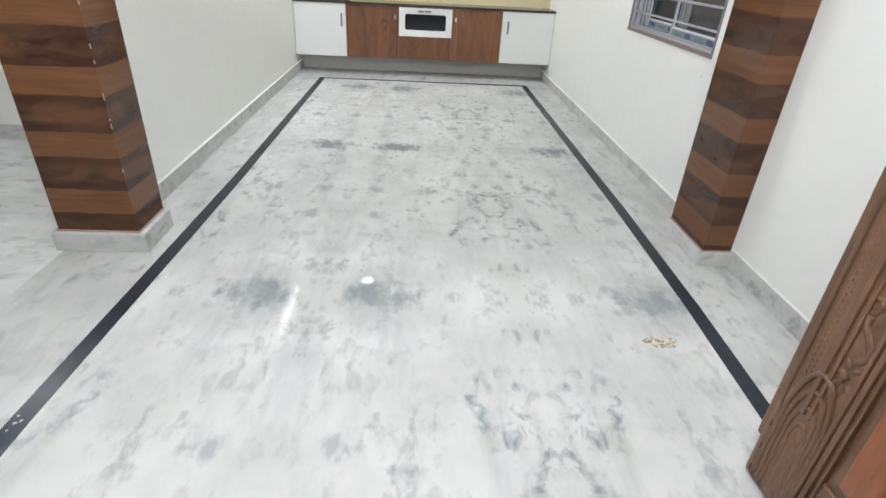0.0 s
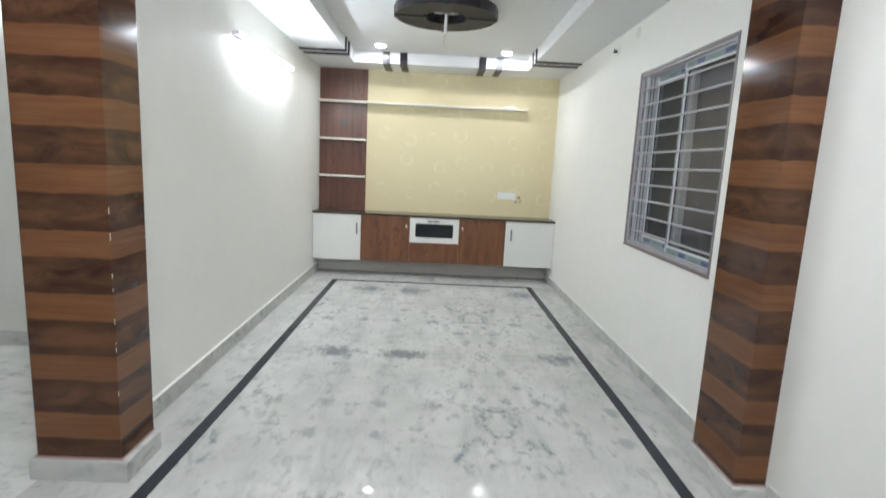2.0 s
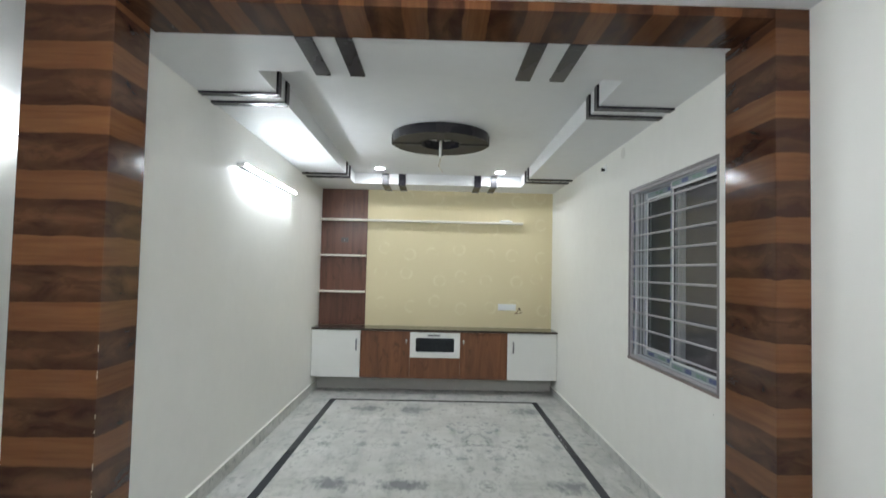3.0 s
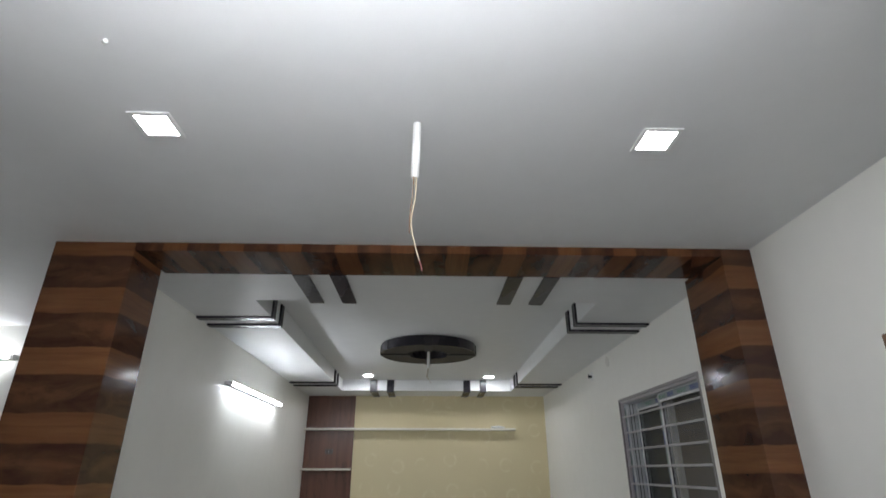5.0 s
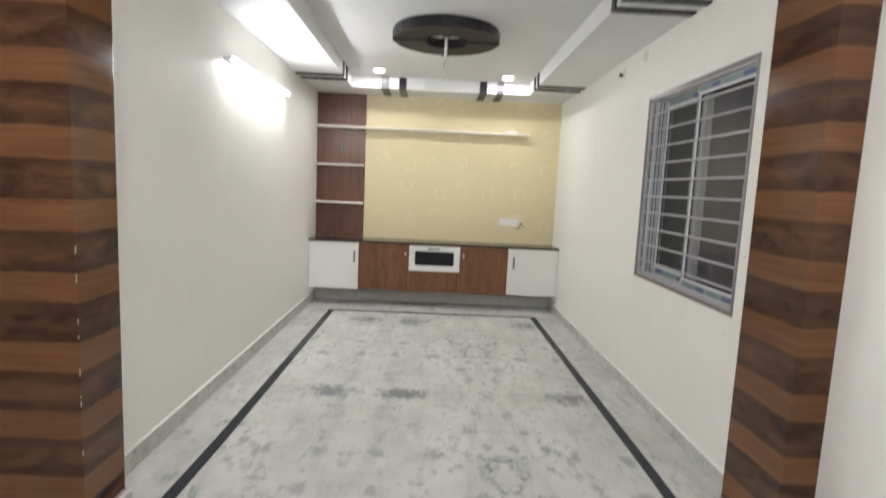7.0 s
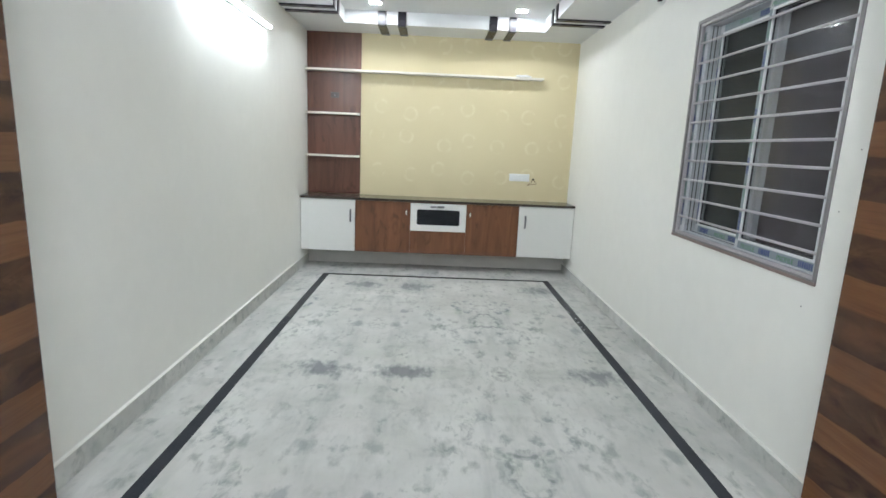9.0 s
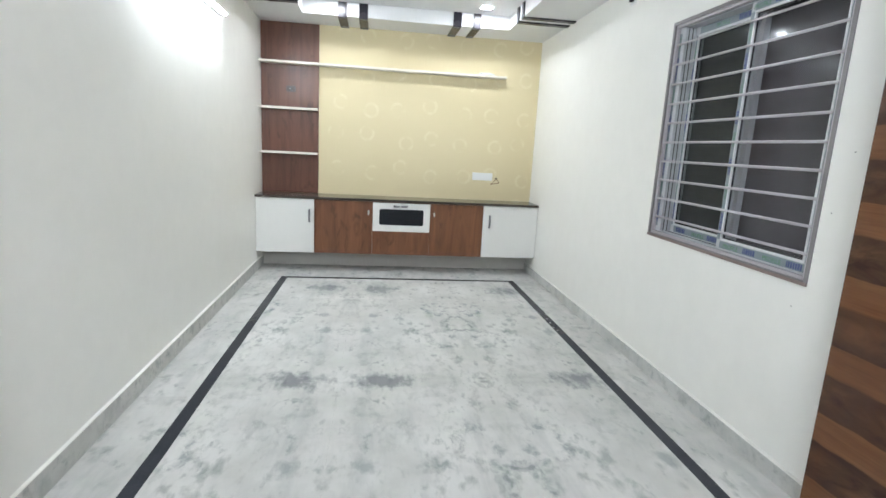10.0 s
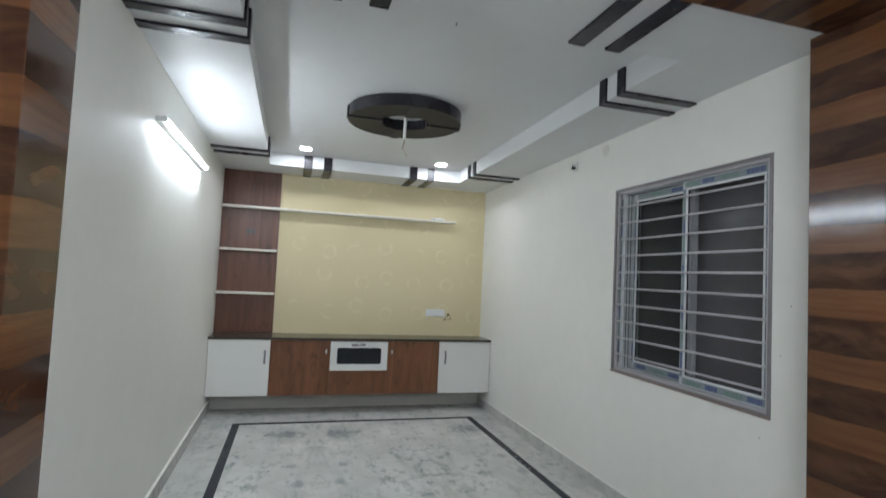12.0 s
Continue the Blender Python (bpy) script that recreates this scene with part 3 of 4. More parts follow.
RC = (0.072, 4.82)
RING_TOP = TRAY_Z + tray_fall(RC[1]) + 0.004
ring = thing("ceiling_ring", (RC[0], RC[1], 2.757), "dark brown round ceiling medallion with four ribs", "ceiling ornament")
for i in range(4):
    a = math.pi / 2 * i + math.radians(4)
    part("ring_segment", ring_part(RC[0], RC[1], 2.768, RING_TOP, 0.20, 0.44, a, a + math.pi / 2 - math.radians(8), 16), M_RING, ring)
    bm = bmesh.new()
    box(bm, 0.175, 0.452, -0.034, 0.034, 2.757, RING_TOP, 0.002)
    bmesh.ops.transform(bm, matrix=Matrix.Translation((RC[0], RC[1], 0)) @ Matrix.Rotation(math.pi / 2 * i, 4, "Z"), verts=bm.verts)
    part("rib", bm, M_RIB, ring, "charcoal rib")
part("ring_band", ring_part(RC[0], RC[1], 2.764, RING_TOP, 0.4401, 0.446, 0, 2 * math.pi, 64), M_DARK, ring, "charcoal outer band")
part("ring_inner_band", ring_part(RC[0], RC[1], 2.764, RING_TOP, 0.193, 0.1999, 0, 2 * math.pi, 48), M_DARK, ring, "charcoal inner band")


def hanging_pipe(x, y, top, bottom, wire, label):
    t = thing("fan_pipe", (x, y, bottom), label, "conduit pipe", "bare ceiling pipes")
    bm = rod(bmesh.new(), (x, y, bottom), (x + 0.004, y, top - 0.001), 0.0125, n=20)
    round_over(part("pipe", bm, M_PLASTIC, t))
    part("pipe_hole", rod(bmesh.new(), (x, y - 0.0122, bottom + 0.04), (x, y - 0.0132, bottom + 0.04), 0.0028, n=10), M_SMOKE, t, "dark drilled hole")
    L = bottom - wire
    part("brown_wire", cord([(x - 0.003, y, bottom + 0.03), (x - 0.004, y - 0.004, bottom - 0.1 * L), (x - 0.012, y - 0.004, bottom - 0.45 * L), (x - 0.012, y, bottom - 0.62 * L)], 0.0016), M_COPPER, t, "brown wire")
    part("pale_wire", cord([(x + 0.004, y, bottom + 0.03), (x + 0.003, y, bottom - 0.2 * L), (x - 0.008, y + 0.003, bottom - 0.5 * L), (x + 0.006, y + 0.002, bottom - 0.75 * L), (x + 0.018, y, bottom - 0.9 * L)], 0.002), M_WIRE, t, "cream wire")
    part("wire_end", cord([(x + 0.018, y, bottom - 0.9 * L), (x + 0.024, y, bottom - 0.96 * L), (x + 0.026, y, wire)], 0.0017), plain("red wire", (0.33, 0.10, 0.10), 0.4), t, "bare red wire end")
    return t


hanging_pipe(0.019, 1.224, HALL_Z, 2.57, 2.27, "white conduit pipe with loose wires under the ceiling")
hanging_pipe(0.072, 4.80, TRAY_Z + tray_fall(4.8), 2.635, 2.50, "white conduit pipe with loose wires inside the ring")


# ---- lamps ----
def panel_lamp(x, y, z, s, glow_mat, label):
    t = thing("panel_light", (x, y, z), label, "ceiling lamp", "square ceiling panels")
    h = s / 2
    part("frame", boxes((x - h, x + h, y - h, y - h + 0.014, z - 0.006, z - 0.001), (x - h, x + h, y + h - 0.014, y + h, z - 0.006, z - 0.001),
                        (x - h, x - h + 0.014, y - h + 0.014, y + h - 0.014, z - 0.006, z - 0.001), (x + h - 0.014, x + h, y - h + 0.014, y + h - 0.014, z - 0.006, z - 0.001)), M_PLASTIC, t)
    part("diffuser", boxes((x - h + 0.014, x + h - 0.014, y - h + 0.014, y + h - 0.014, z - 0.0052, z - 0.002)), glow_mat, t, "lit milky diffuser")


for x, y in ((-0.80, 1.25), (0.812, 1.285)):
    panel_lamp(x, y, HALL_Z, 0.128, M_LED, "lit square white led panel under the hall ceiling")
for x, y in ((-0.65, 6.33), (0.82, 6.38)):
    panel_lamp(x, y, TRAY_Z + tray_fall(y), 0.13, M_SPOT, "small lit square led panel in the tray ceiling")


def tube_sector(a, b, out, r, low, high):
    """A length of round tube between two angles about its axis: 0 faces out, 90 up."""
    up = Vector((0, 0, 1))
    bm = bmesh.new()
    angles = [math.radians(low + (high - low) * i / 14) for i in range(15)]
    ends = [[bm.verts.new(p + r * (math.cos(t) * out + math.sin(t) * up)) for t in angles] for p in (a, b)]
    for i in range(15):
        j = (i + 1) % 15
        bm.faces.new((ends[0][i], ends[0][j], ends[1][j], ends[1][i]))
    bm.faces.new(ends[0][::-1])
    bm.faces.new(ends[1])
    bmesh.ops.recalc_face_normals(bm, faces=bm.faces)
    return bm


def tube_light(a, b, normal, glow_mat, label, led=False):
    """A batten with a bare glowing tube between two points on a wall."""
    a, b, nrm = Vector(a), Vector(b), Vector(normal)
    t = thing("tube_light", (a + b) / 2, label, "tube light", "wall tube lights")
    d = (b - a).normalized()
    lo = [min(p, q) for p, q in zip(a, b)]
    hi = [max(p, q) for p, q in zip(a, b)]
    c = nrm * 0.036
    x0, y0, z0 = (min(lo[i], lo[i] + c[i]) for i in range(3))
    x1, y1, z1 = (max(hi[i], hi[i] + c[i]) for i in range(3))
    part("batten", boxes((x0, x1, y0, y1, z0 - 0.014, z1 + 0.014), bevel=0.002), M_PLASTIC, t, "white batten")
    off = nrm * 0.054
    p, q = a + off + d * 0.02, b + off - d * 0.02
    if led:
        part("tube", tube_sector(p, q, nrm, 0.0125, -140, 48), glow_mat, t, "glowing diffuser of a led tube")
        part("tube_back", tube_sector(p, q, nrm, 0.0122, 49, 219), M_PLASTIC, t, "white opaque back of a led tube")
    else:
        round_over(part("tube", rod(bmesh.new(), p, q, 0.0125, n=20), glow_mat, t, "glowing glass tube"))
    for p, s in ((a, 1), (b, -1)):
        part("end_cap", rod(bmesh.new(), p + off * 0.9 - d * s * 0.004, p + off * 0.9 + d * s * 0.022, 0.0165, n=16), M_PLASTIC, t, "grey end cap")
    return t


tube_light((LEFT, 4.05, 2.385), (LEFT, 5.56, 2.385), (1, 0, 0), M_TUBE, "lit tube light on the cream side wall", led=True)
tube_light((-0.72, DOOR_IN, 2.45), (0.53, DOOR_IN, 2.45), (0, 1, 0), M_TUBE_HALL, "lit tube light over the entrance door")
tube_light((-4.20, BAY_BACK, 2.52), (-2.95, BAY_BACK, 2.52), (0, -1, 0), M_TUBE_BAY, "lit tube light on the end wall of the bay")

# ---- wall unit ----
panel = thing("back_panel", (-1.2, BACK, 0.836), "dark walnut print panel on the papered wall", "wall panel")
for z0, z1 in ((0.836, 1.285), (1.285, 1.769), (1.769, 2.244), (2.244, SOFFIT_Z - 0.05)):
    part("board", boxes((LEFT + 0.002, -0.885, BACK - 0.014, BACK, z0 + 0.0006, z1 - 0.0006), bevel=0.0015), M_PANEL, panel)
shelf_rows = ((LEFT + 0.002, 1.222, 2.238, 2.263), (LEFT + 0.002, -0.893, 1.758, 1.781), (LEFT + 0.002, -0.893, 1.274, 1.297))
for i, (x0, x1, z0, z1) in enumerate(shelf_rows):
    solid("wall_shelf", boxes((x0, x1, 6.992, BACK - 0.014 if i else BACK, z0, z1), bevel=0.003), M_SHELF, ((x0 + x1) / 2, 7.05, z0),
          "long narrow cream shelf across the papered wall" if i == 0 else "short cream shelf on the walnut panel", "shelf", "wall shelves")
worktop = solid("worktop", boxes((LEFT + 0.001, RIGHT - 0.001, 6.712, BACK, 0.808, 0.834), bevel=0.004), M_TOP, (0.06, 6.9, 0.808), "polished dark brown granite top over the hung unit", "worktop")
X1, X2, X3, X4 = -0.886, -0.252, 0.390, 0.998
UZ0, UZ1 = 0.212, 0.806
F0, F1 = UNIT_F, UNIT_F + 0.018


def carcass(name, x0, x1, mat, label):
    t = thing(name, ((x0 + x1) / 2, 6.9, UZ0), label, "cabinet", "hung cabinets")
    part("body", boxes((x0 + 0.001, x1 - 0.001, F1 + 0.002, BACK - 0.002, UZ0 + 0.002, UZ1)), mat, t)
    return t


def bow_handle(x, z0, z1, mat, parent, label):
    y = F0
    bm = cord([(x, y + 0.002, z0), (x, y - 0.016, z0 + 0.008), (x, y - 0.022, (z0 + z1) / 2), (x, y - 0.016, z1 - 0.008), (x, y + 0.002, z1)], 0.0105, 10)
    round_over(part("handle", bm, mat, parent, label))


for name, x0, x1, hx in (("left", LEFT + 0.004, X1, X1 - 0.050), ("right", X4, RIGHT - 0.004, X4 + 0.075)):
    c = carcass("cabinet", x0, x1, M_WHITE, "wall-hung cabinet with a glossy white door")
    d = part("door", boxes((x0 + 0.002, x1 - 0.002, F0, F1, UZ0, UZ1 - 0.002), bevel=0.002), M_WHITE, c, "closed white door")
    bow_handle(hx, 0.560, 0.690, M_STEEL, d, "grey metal bow handle")
for x0, x1, kx in ((X1, X2, X2 - 0.045), (X3, X4, X3 + 0.045)):
    c = carcass("cabinet", x0, x1, M_UNIT, "wall-hung cabinet with a walnut print door")
    d = part("door", boxes((x0 + 0.001, x1 - 0.001, F0, F1, UZ0, UZ1 - 0.002), bevel=0.0012), M_UNIT, c, "closed walnut print door")
    bm = bmesh.new()
    rod(bm, (kx, F0, 0.685), (kx, F0 - 0.016, 0.685), 0.006, n=12)
    bmesh.ops.create_uvsphere(bm, u_segments=14, v_segments=8, radius=0.016, matrix=Matrix.Translation((kx, F0 - 0.022, 0.685)) @ Matrix.Diagonal((0.8, 0.7, 1.9, 1)))
    round_over(part("knob", bm, M_CHROME, d, "small chrome knob"))
c = carcass("cabinet", X2, X3, M_UNIT, "middle cabinet with a white flap and dark glass")
part("lower_front", boxes((X2 + 0.001, X3 - 0.001, F0, F1, UZ0, 0.474), bevel=0.0012), M_UNIT, c, "walnut print lower front")
FX0, FX1, FZ0, FZ1 = X2 + 0.002, X3 - 0.002, 0.478, 0.796
GX0, GX1, GZ0, GZ1 = -0.172, 0.308, 0.556, 0.722
flap = part("flap", boxes((FX0, FX1, F0 - 0.004, F1, GZ1, FZ1), (FX0, FX1, F0 - 0.004, F1, FZ0, GZ0), (FX0, GX0, F0 - 0.004, F1, GZ0, GZ1), (GX1, FX1, F0 - 0.004, F1, GZ0, GZ1)), M_WHITE, c, "white flap with a framed window")
bm = bmesh.new()
box(bm, GX0 - 0.006, GX1 + 0.006, F0 - 0.0065, F0 + 0.004, GZ0 - 0.006, GZ1 + 0.006)
upright = [e for e in bm.edges if abs(e.verts[0].co.y - e.verts[1].co.y) > 0.005]
bmesh.ops.bevel(bm, geom=upright, offset=0.022, segments=5, affect="EDGES", profile=0.5)
part("flap_glass", bm, M_SMOKE, flap, "dark smoked glass with rounded corners")
for kx in (0.010, 0.102):
    round_over(part("flap_knob", cord([(kx - 0.024, F0 - 0.004, 0.762), (kx - 0.018, F0 - 0.020, 0.762), (kx + 0.018, F0 - 0.020, 0.762), (kx + 0.024, F0 - 0.004, 0.762)], 0.012, 10), M_STEEL, flap, "small dark metal pull"))
round_over(part("flap_lock", rod(bmesh.new(), (0.055, F0 - 0.004, 0.760), (0.055, F0 - 0.014, 0.760), 0.015, n=16), M_CHROME, flap, "shiny round lock"))

sw = thing("switch_plate", (1.035, BACK, 1.115), "white modular switch plate on the papered wall", "switch plate")
part("plate", boxes((0.912, 1.158, BACK - 0.012, BACK, 1.070, 1.160), bevel=0.003), M_PLASTIC, sw)
for i in range(6):
    part("switch", boxes((0.924 + 0.037 * i, 0.957 + 0.037 * i, BACK - 0.016, BACK - 0.010, 1.083, 1.147), bevel=0.002), M_PLASTIC, sw, "white rocker switch")
solid("cable_hole", rod(bmesh.new(), (1.205, BACK - 0.001, 1.098), (1.205, BACK - 0.004, 1.098), 0.012, n=16), M_SMOKE, (1.205, BACK, 1.09), "dark cable hole in the papered wall", "cable hole")
solid("loose_cable", cord([(1.205, BACK - 0.003, 1.098), (1.222, BACK - 0.02, 1.075), (1.238, BACK - 0.03, 1.048), (1.19, BACK - 0.035, 1.040), (1.135, BACK - 0.03, 1.028), (1.160, BACK - 0.03, 1.045), (1.196, BACK - 0.012, 1.085)], 0.0035), M_COPPER,
      (1.2, BACK, 1.03), "short brown loop of loose cable", "cable")
sk = thing("socket_box", (-1.185, BACK - 0.014, 1.985), "grey metal socket box without its cover", "socket box")
part("box", boxes((-1.236, -1.138, BACK - 0.018, BACK - 0.013, 1.95, 2.012), bevel=0.001), M_BOX, sk)
for sx in (-1.212, -1.162):
    part("module", boxes((sx - 0.018, sx + 0.018, BACK - 0.0205, BACK - 0.017, 1.96, 2.005), bevel=0.001), M_MODULE, sk, "dark empty module")
part("screw", rod(bmesh.new(), (-1.19, BACK - 0.018, 1.978), (-1.19, BACK - 0.023, 1.978), 0.004, n=10), M_CHROME, sk, "shiny screw")

# ---- right wall fittings ----
bh = thing("lamp_holder", (RIGHT, 4.88, 2.585), "small dark lamp holder with a bent wire", "lamp holder")
part("holder_plate", boxes((RIGHT - 0.010, RIGHT, 4.842, 4.918, 2.548, 2.624), bevel=0.003), M_PLASTIC, bh, "square white plate")
round_over(part("holder_stub", rod(bmesh.new(), (RIGHT - 0.010, 4.876, 2.580), (RIGHT - 0.034, 4.872, 2.574), 0.014, 0.012, n=16), M_SMOKE, bh, "black holder stub"))
part("holder_wire", cord([(RIGHT - 0.030, 4.874, 2.582), (RIGHT - 0.04, 4.86, 2.596), (RIGHT - 0.05, 4.845, 2.575), (RIGHT - 0.045, 4.868, 2.563)], 0.004), M_SMOKE, bh, "bent black wire")
solid("junction_cover", rod(bmesh.new(), (RIGHT, 4.415, 2.635), (RIGHT - 0.004, 4.415, 2.635), 0.045, n=24), M_COVER, (RIGHT, 4.415, 2.635), "round junction cover in greyish cream", "junction cover")
solid("ceiling_plug", rod(bmesh.new(), (-0.775, 0.905, HALL_Z), (-0.755, 0.885, HALL_Z - 0.014), 0.006, n=8), M_PLASTIC, (-0.775, 0.905, HALL_Z), "tiny white plug stub in the ceiling", "wall plug")
solid("ceiling_hook", rod(bmesh.new(), (0.019, 3.310, TRAY_Z + 0.012), (0.019, 3.310, TRAY_Z - 0.002), 0.004, n=8), M_STEEL, (0.019, 3.310, TRAY_Z), "tiny grey hook in the tray ceiling", "hook")

for y, z in ((2.785, 1.50), (2.84, 1.25), (2.955, 0.813)):
    solid("nail_hole", rod(bmesh.new(), (RIGHT + 0.001, y, z), (RIGHT - 0.0015, y, z), 0.0032, 0.0024, n=9), M_BOX, (RIGHT, y, z), "dark nail hole in the cream wall", "nail hole", "nail holes in the cream wall")
rnd = random.Random(12)
bm = bmesh.new()
bmesh.ops.create_icosphere(bm, subdivisions=3, radius=1.0, matrix=Matrix.Translation((0.995, 7.05, 2.279)) @ Matrix.Diagonal((0.095, 0.035, 0.016, 1)))
for v in bm.verts:
    k = 0.22 * math.sin(61 * v.co.x + 2) + rnd.uniform(-0.16, 0.16)
    v.co.z = max(2.2635, v.co.z + 0.016 * k)
    v.co.y += 0.02 * k
solid("crumpled_rag", bm, M_PLASTIC, (0.995, 7.05, 2.2635), "crumpled white cloth lying on the long shelf", "cloth")

# ---- window ----
wnd = thing("window_1", (RIGHT, (W_Y0 + W_Y1) / 2, W_Z0), "sliding two-sash window behind a mauve grey iron grille", "window", kind="structure")
e = 0.001
S = 0.021
part("surround", boxes((RIGHT - 0.004, RIGHT + 0.19, W_Y0 + e, W_Y0 + S, W_Z0 + 0.010, W_Z1 - e), (RIGHT - 0.004, RIGHT + 0.19, W_Y1 - S, W_Y1 - e, W_Z0 + 0.010, W_Z1 - e),
                       (RIGHT - 0.004, RIGHT + 0.19, W_Y0 + S, W_Y1 - S, W_Z1 - S, W_Z1 - e),
                       (RIGHT - 0.004, RIGHT + 0.19, W_Y0 + S, W_Y1 - S, W_Z0 + 0.010, W_Z0 + S - 0.004)), M_REVEAL, wnd, "mauve granite lining")
part("window_sill", boxes((RIGHT - 0.008, RIGHT + 0.19, W_Y0 + e, W_Y1 - e, W_Z0 - 0.005, W_Z0 + 0.010)), M_GRANITE_EDGE, wnd, "raw brown granite sill edge")
gy0, gy1, gz0, gz1 = W_Y0 + S, W_Y1 - S, W_Z0 + S - 0.004, W_Z1 - S
gx = RIGHT + 0.014
grille = part("grille", boxes((gx - 0.008, gx + 0.012, gy0, gy0 + 0.018, gz0, gz1), (gx - 0.008, gx + 0.012, gy1 - 0.018, gy1, gz0, gz1),
                              (gx - 0.008, gx + 0.012, gy0 + 0.018, gy1 - 0.018, gz0, gz0 + 0.016), (gx - 0.008, gx + 0.012, gy0 + 0.018, gy1 - 0.018, gz1 - 0.016, gz1), bevel=0.002), M_GRILLE, wnd, "mauve grey iron frame")
for i in range(10):
    zb = 1.056 + 0.1215 * i
    round_over(part("grille_bar", rod(bmesh.new(), (gx, gy0 + 0.01, zb), (gx, gy1 - 0.01, zb), 0.0072, n=10), M_GRILLE, grille))
fx = RIGHT + 0.032
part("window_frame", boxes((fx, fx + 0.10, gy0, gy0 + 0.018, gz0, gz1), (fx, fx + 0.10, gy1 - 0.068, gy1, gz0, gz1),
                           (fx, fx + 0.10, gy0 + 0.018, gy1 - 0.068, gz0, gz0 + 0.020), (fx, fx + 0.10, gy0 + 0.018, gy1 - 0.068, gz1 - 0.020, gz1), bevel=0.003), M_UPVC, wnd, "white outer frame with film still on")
MID = 3.585
# running tracks of the two sashes
for tx in (fx + 0.018, fx + 0.043, fx + 0.046):
    part("track_groove", boxes((tx, tx + 0.006, gy1 - 0.0705, gy1 - 0.067, gz0 + 0.021, gz1 - 0.021)) if tx < fx + 0.045 else boxes((fx + 0.040, fx + 0.048, MID + 0.03, gy1 - 0.07, gz0 + 0.019, gz0 + 0.0225)), M_GROOVE, wnd, "dark track groove")


def sash(x, y0, y1, glass_mat):
    w, r, z0, z1 = 0.044, 0.058, gz0 + 0.020, gz1 - 0.020
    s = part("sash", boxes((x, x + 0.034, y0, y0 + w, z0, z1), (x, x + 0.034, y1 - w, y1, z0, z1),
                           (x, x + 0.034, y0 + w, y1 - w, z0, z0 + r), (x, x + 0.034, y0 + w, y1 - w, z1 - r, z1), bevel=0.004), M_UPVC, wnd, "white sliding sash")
    p = part("pane", boxes((x + 0.014, x + 0.019, y0 + w - 0.005, y1 - w + 0.005, z0 + r - 0.005, z1 - r + 0.005)), glass_mat, s, "dark reflecting glass")
    p.visible_shadow = False
    a, b, c, d = y0 + w - 0.001, y1 - w + 0.001, z0 + r - 0.001, z1 - r + 0.001
    part("gasket", boxes((x + 0.006, x + 0.013, a, a + 0.006, c, d), (x + 0.006, x + 0.013, b - 0.006, b, c, d), (x + 0.006, x + 0.013, a + 0.006, b - 0.006, c, c + 0.006), (x + 0.006, x + 0.013, a + 0.006, b - 0.006, d - 0.006, d)), M_DARK, s, "black rubber gasket")
    a, b, c, d = y0 + w, y1 - w, z0 + r, z1 - r
    t = 0.011
    part("glazing_bead", boxes((x - 0.004, x + 0.006, a - t, a, c - t, d + t), (x - 0.004, x + 0.006, b, b + t, c - t, d + t), (x - 0.004, x + 0.006, a, b, c - t, c), (x - 0.004, x + 0.006, a, b, d, d + t), bevel=0.002), M_BEAD, s, "bare white glazing bead")
    return s, z0, z1


near_sash, sz0, sz1 = sash(fx + 0.004, gy0 + 0.020, MID + 0.002, M_GLASS_NEAR)
far_sash, _, _ = sash(fx + 0.066, MID - 0.035, gy1 - 0.072, M_GLASS)
part("insect_mesh", boxes((fx + 0.1035, fx + 0.1055, gy0 + 0.04, gy1 - 0.07, sz0 + 0.022, sz1 - 0.022)), M_MESH, wnd, "grey insect screen")
# printed protective film left on the profiles
rnd = random.Random(8)


def word(text, size):
    """Flat letters along x, up along y."""
    cu = bpy.data.curves.new("letters", "FONT")
    cu.body, cu.size, cu.extrude = text, size, 0.0004
    holder = bpy.data.objects.new("letters", cu)
    bm = bmesh.new()
    bm.from_mesh(holder.to_mesh())
    holder.to_mesh_clear()
    bpy.data.objects.remove(holder)
    return bm


def film(x, y0, y1, z0, z1, parent):
    """A length of film with blocks of print along it."""
    part("film", boxes((x - 0.0018, x - 0.0006, y0, y1, z0, z1)), M_FILM, parent, "milky protective film")
    upright = z1 - z0 > y1 - y0
    a, b = (z0, z1) if upright else (y0, y1)
    pos, k = a + 0.03, 0
    while pos < b - 0.10:
        ln = rnd.uniform(0.07, 0.12)
        c, h = ((y0 + y1) / 2, (y1 - y0) * 0.36) if upright else ((z0 + z1) / 2, (z1 - z0) * 0.36)
        cut = pos
        if k % 2 and h > 0.006:
            bm = word("PROFILE", 2.4 * h)
            turn = Matrix(((0, 0, -1), (0, 1, 0), (1, 0, 0))) if upright else Matrix(((0, 0, -1), (-1, 0, 0), (0, 1, 0)))
            length = max(v.co.x for v in bm.verts)
            at = (x - 0.0022, c - h, pos) if upright else (x - 0.0022, pos + length, c - h)
            bmesh.ops.transform(bm, matrix=Matrix.Translation(at) @ turn.to_4x4(), verts=bm.verts)
            part("lettering", bm, M_FILM_GREEN, parent, "green word PROFILE")
            pos += length + rnd.uniform(0.03, 0.08)
            k += 1
            continue
        while cut < pos + ln:
            w = rnd.uniform(0.006, 0.014)
            if upright:
                part("print_bar", boxes((x - 0.0034, x - 0.0022, c - h, c + h, cut, cut + w)), M_FILM_GREEN if k % 2 else M_FILM_BLUE, parent)
            else:
                part("print_bar", boxes((x - 0.0034, x - 0.0022, cut, cut + w, c - h, c + h)), M_FILM_GREEN if k % 2 else M_FILM_BLUE, parent)
            cut += w + 0.005
        pos += ln + rnd.uniform(0.03, 0.08)
        k += 1


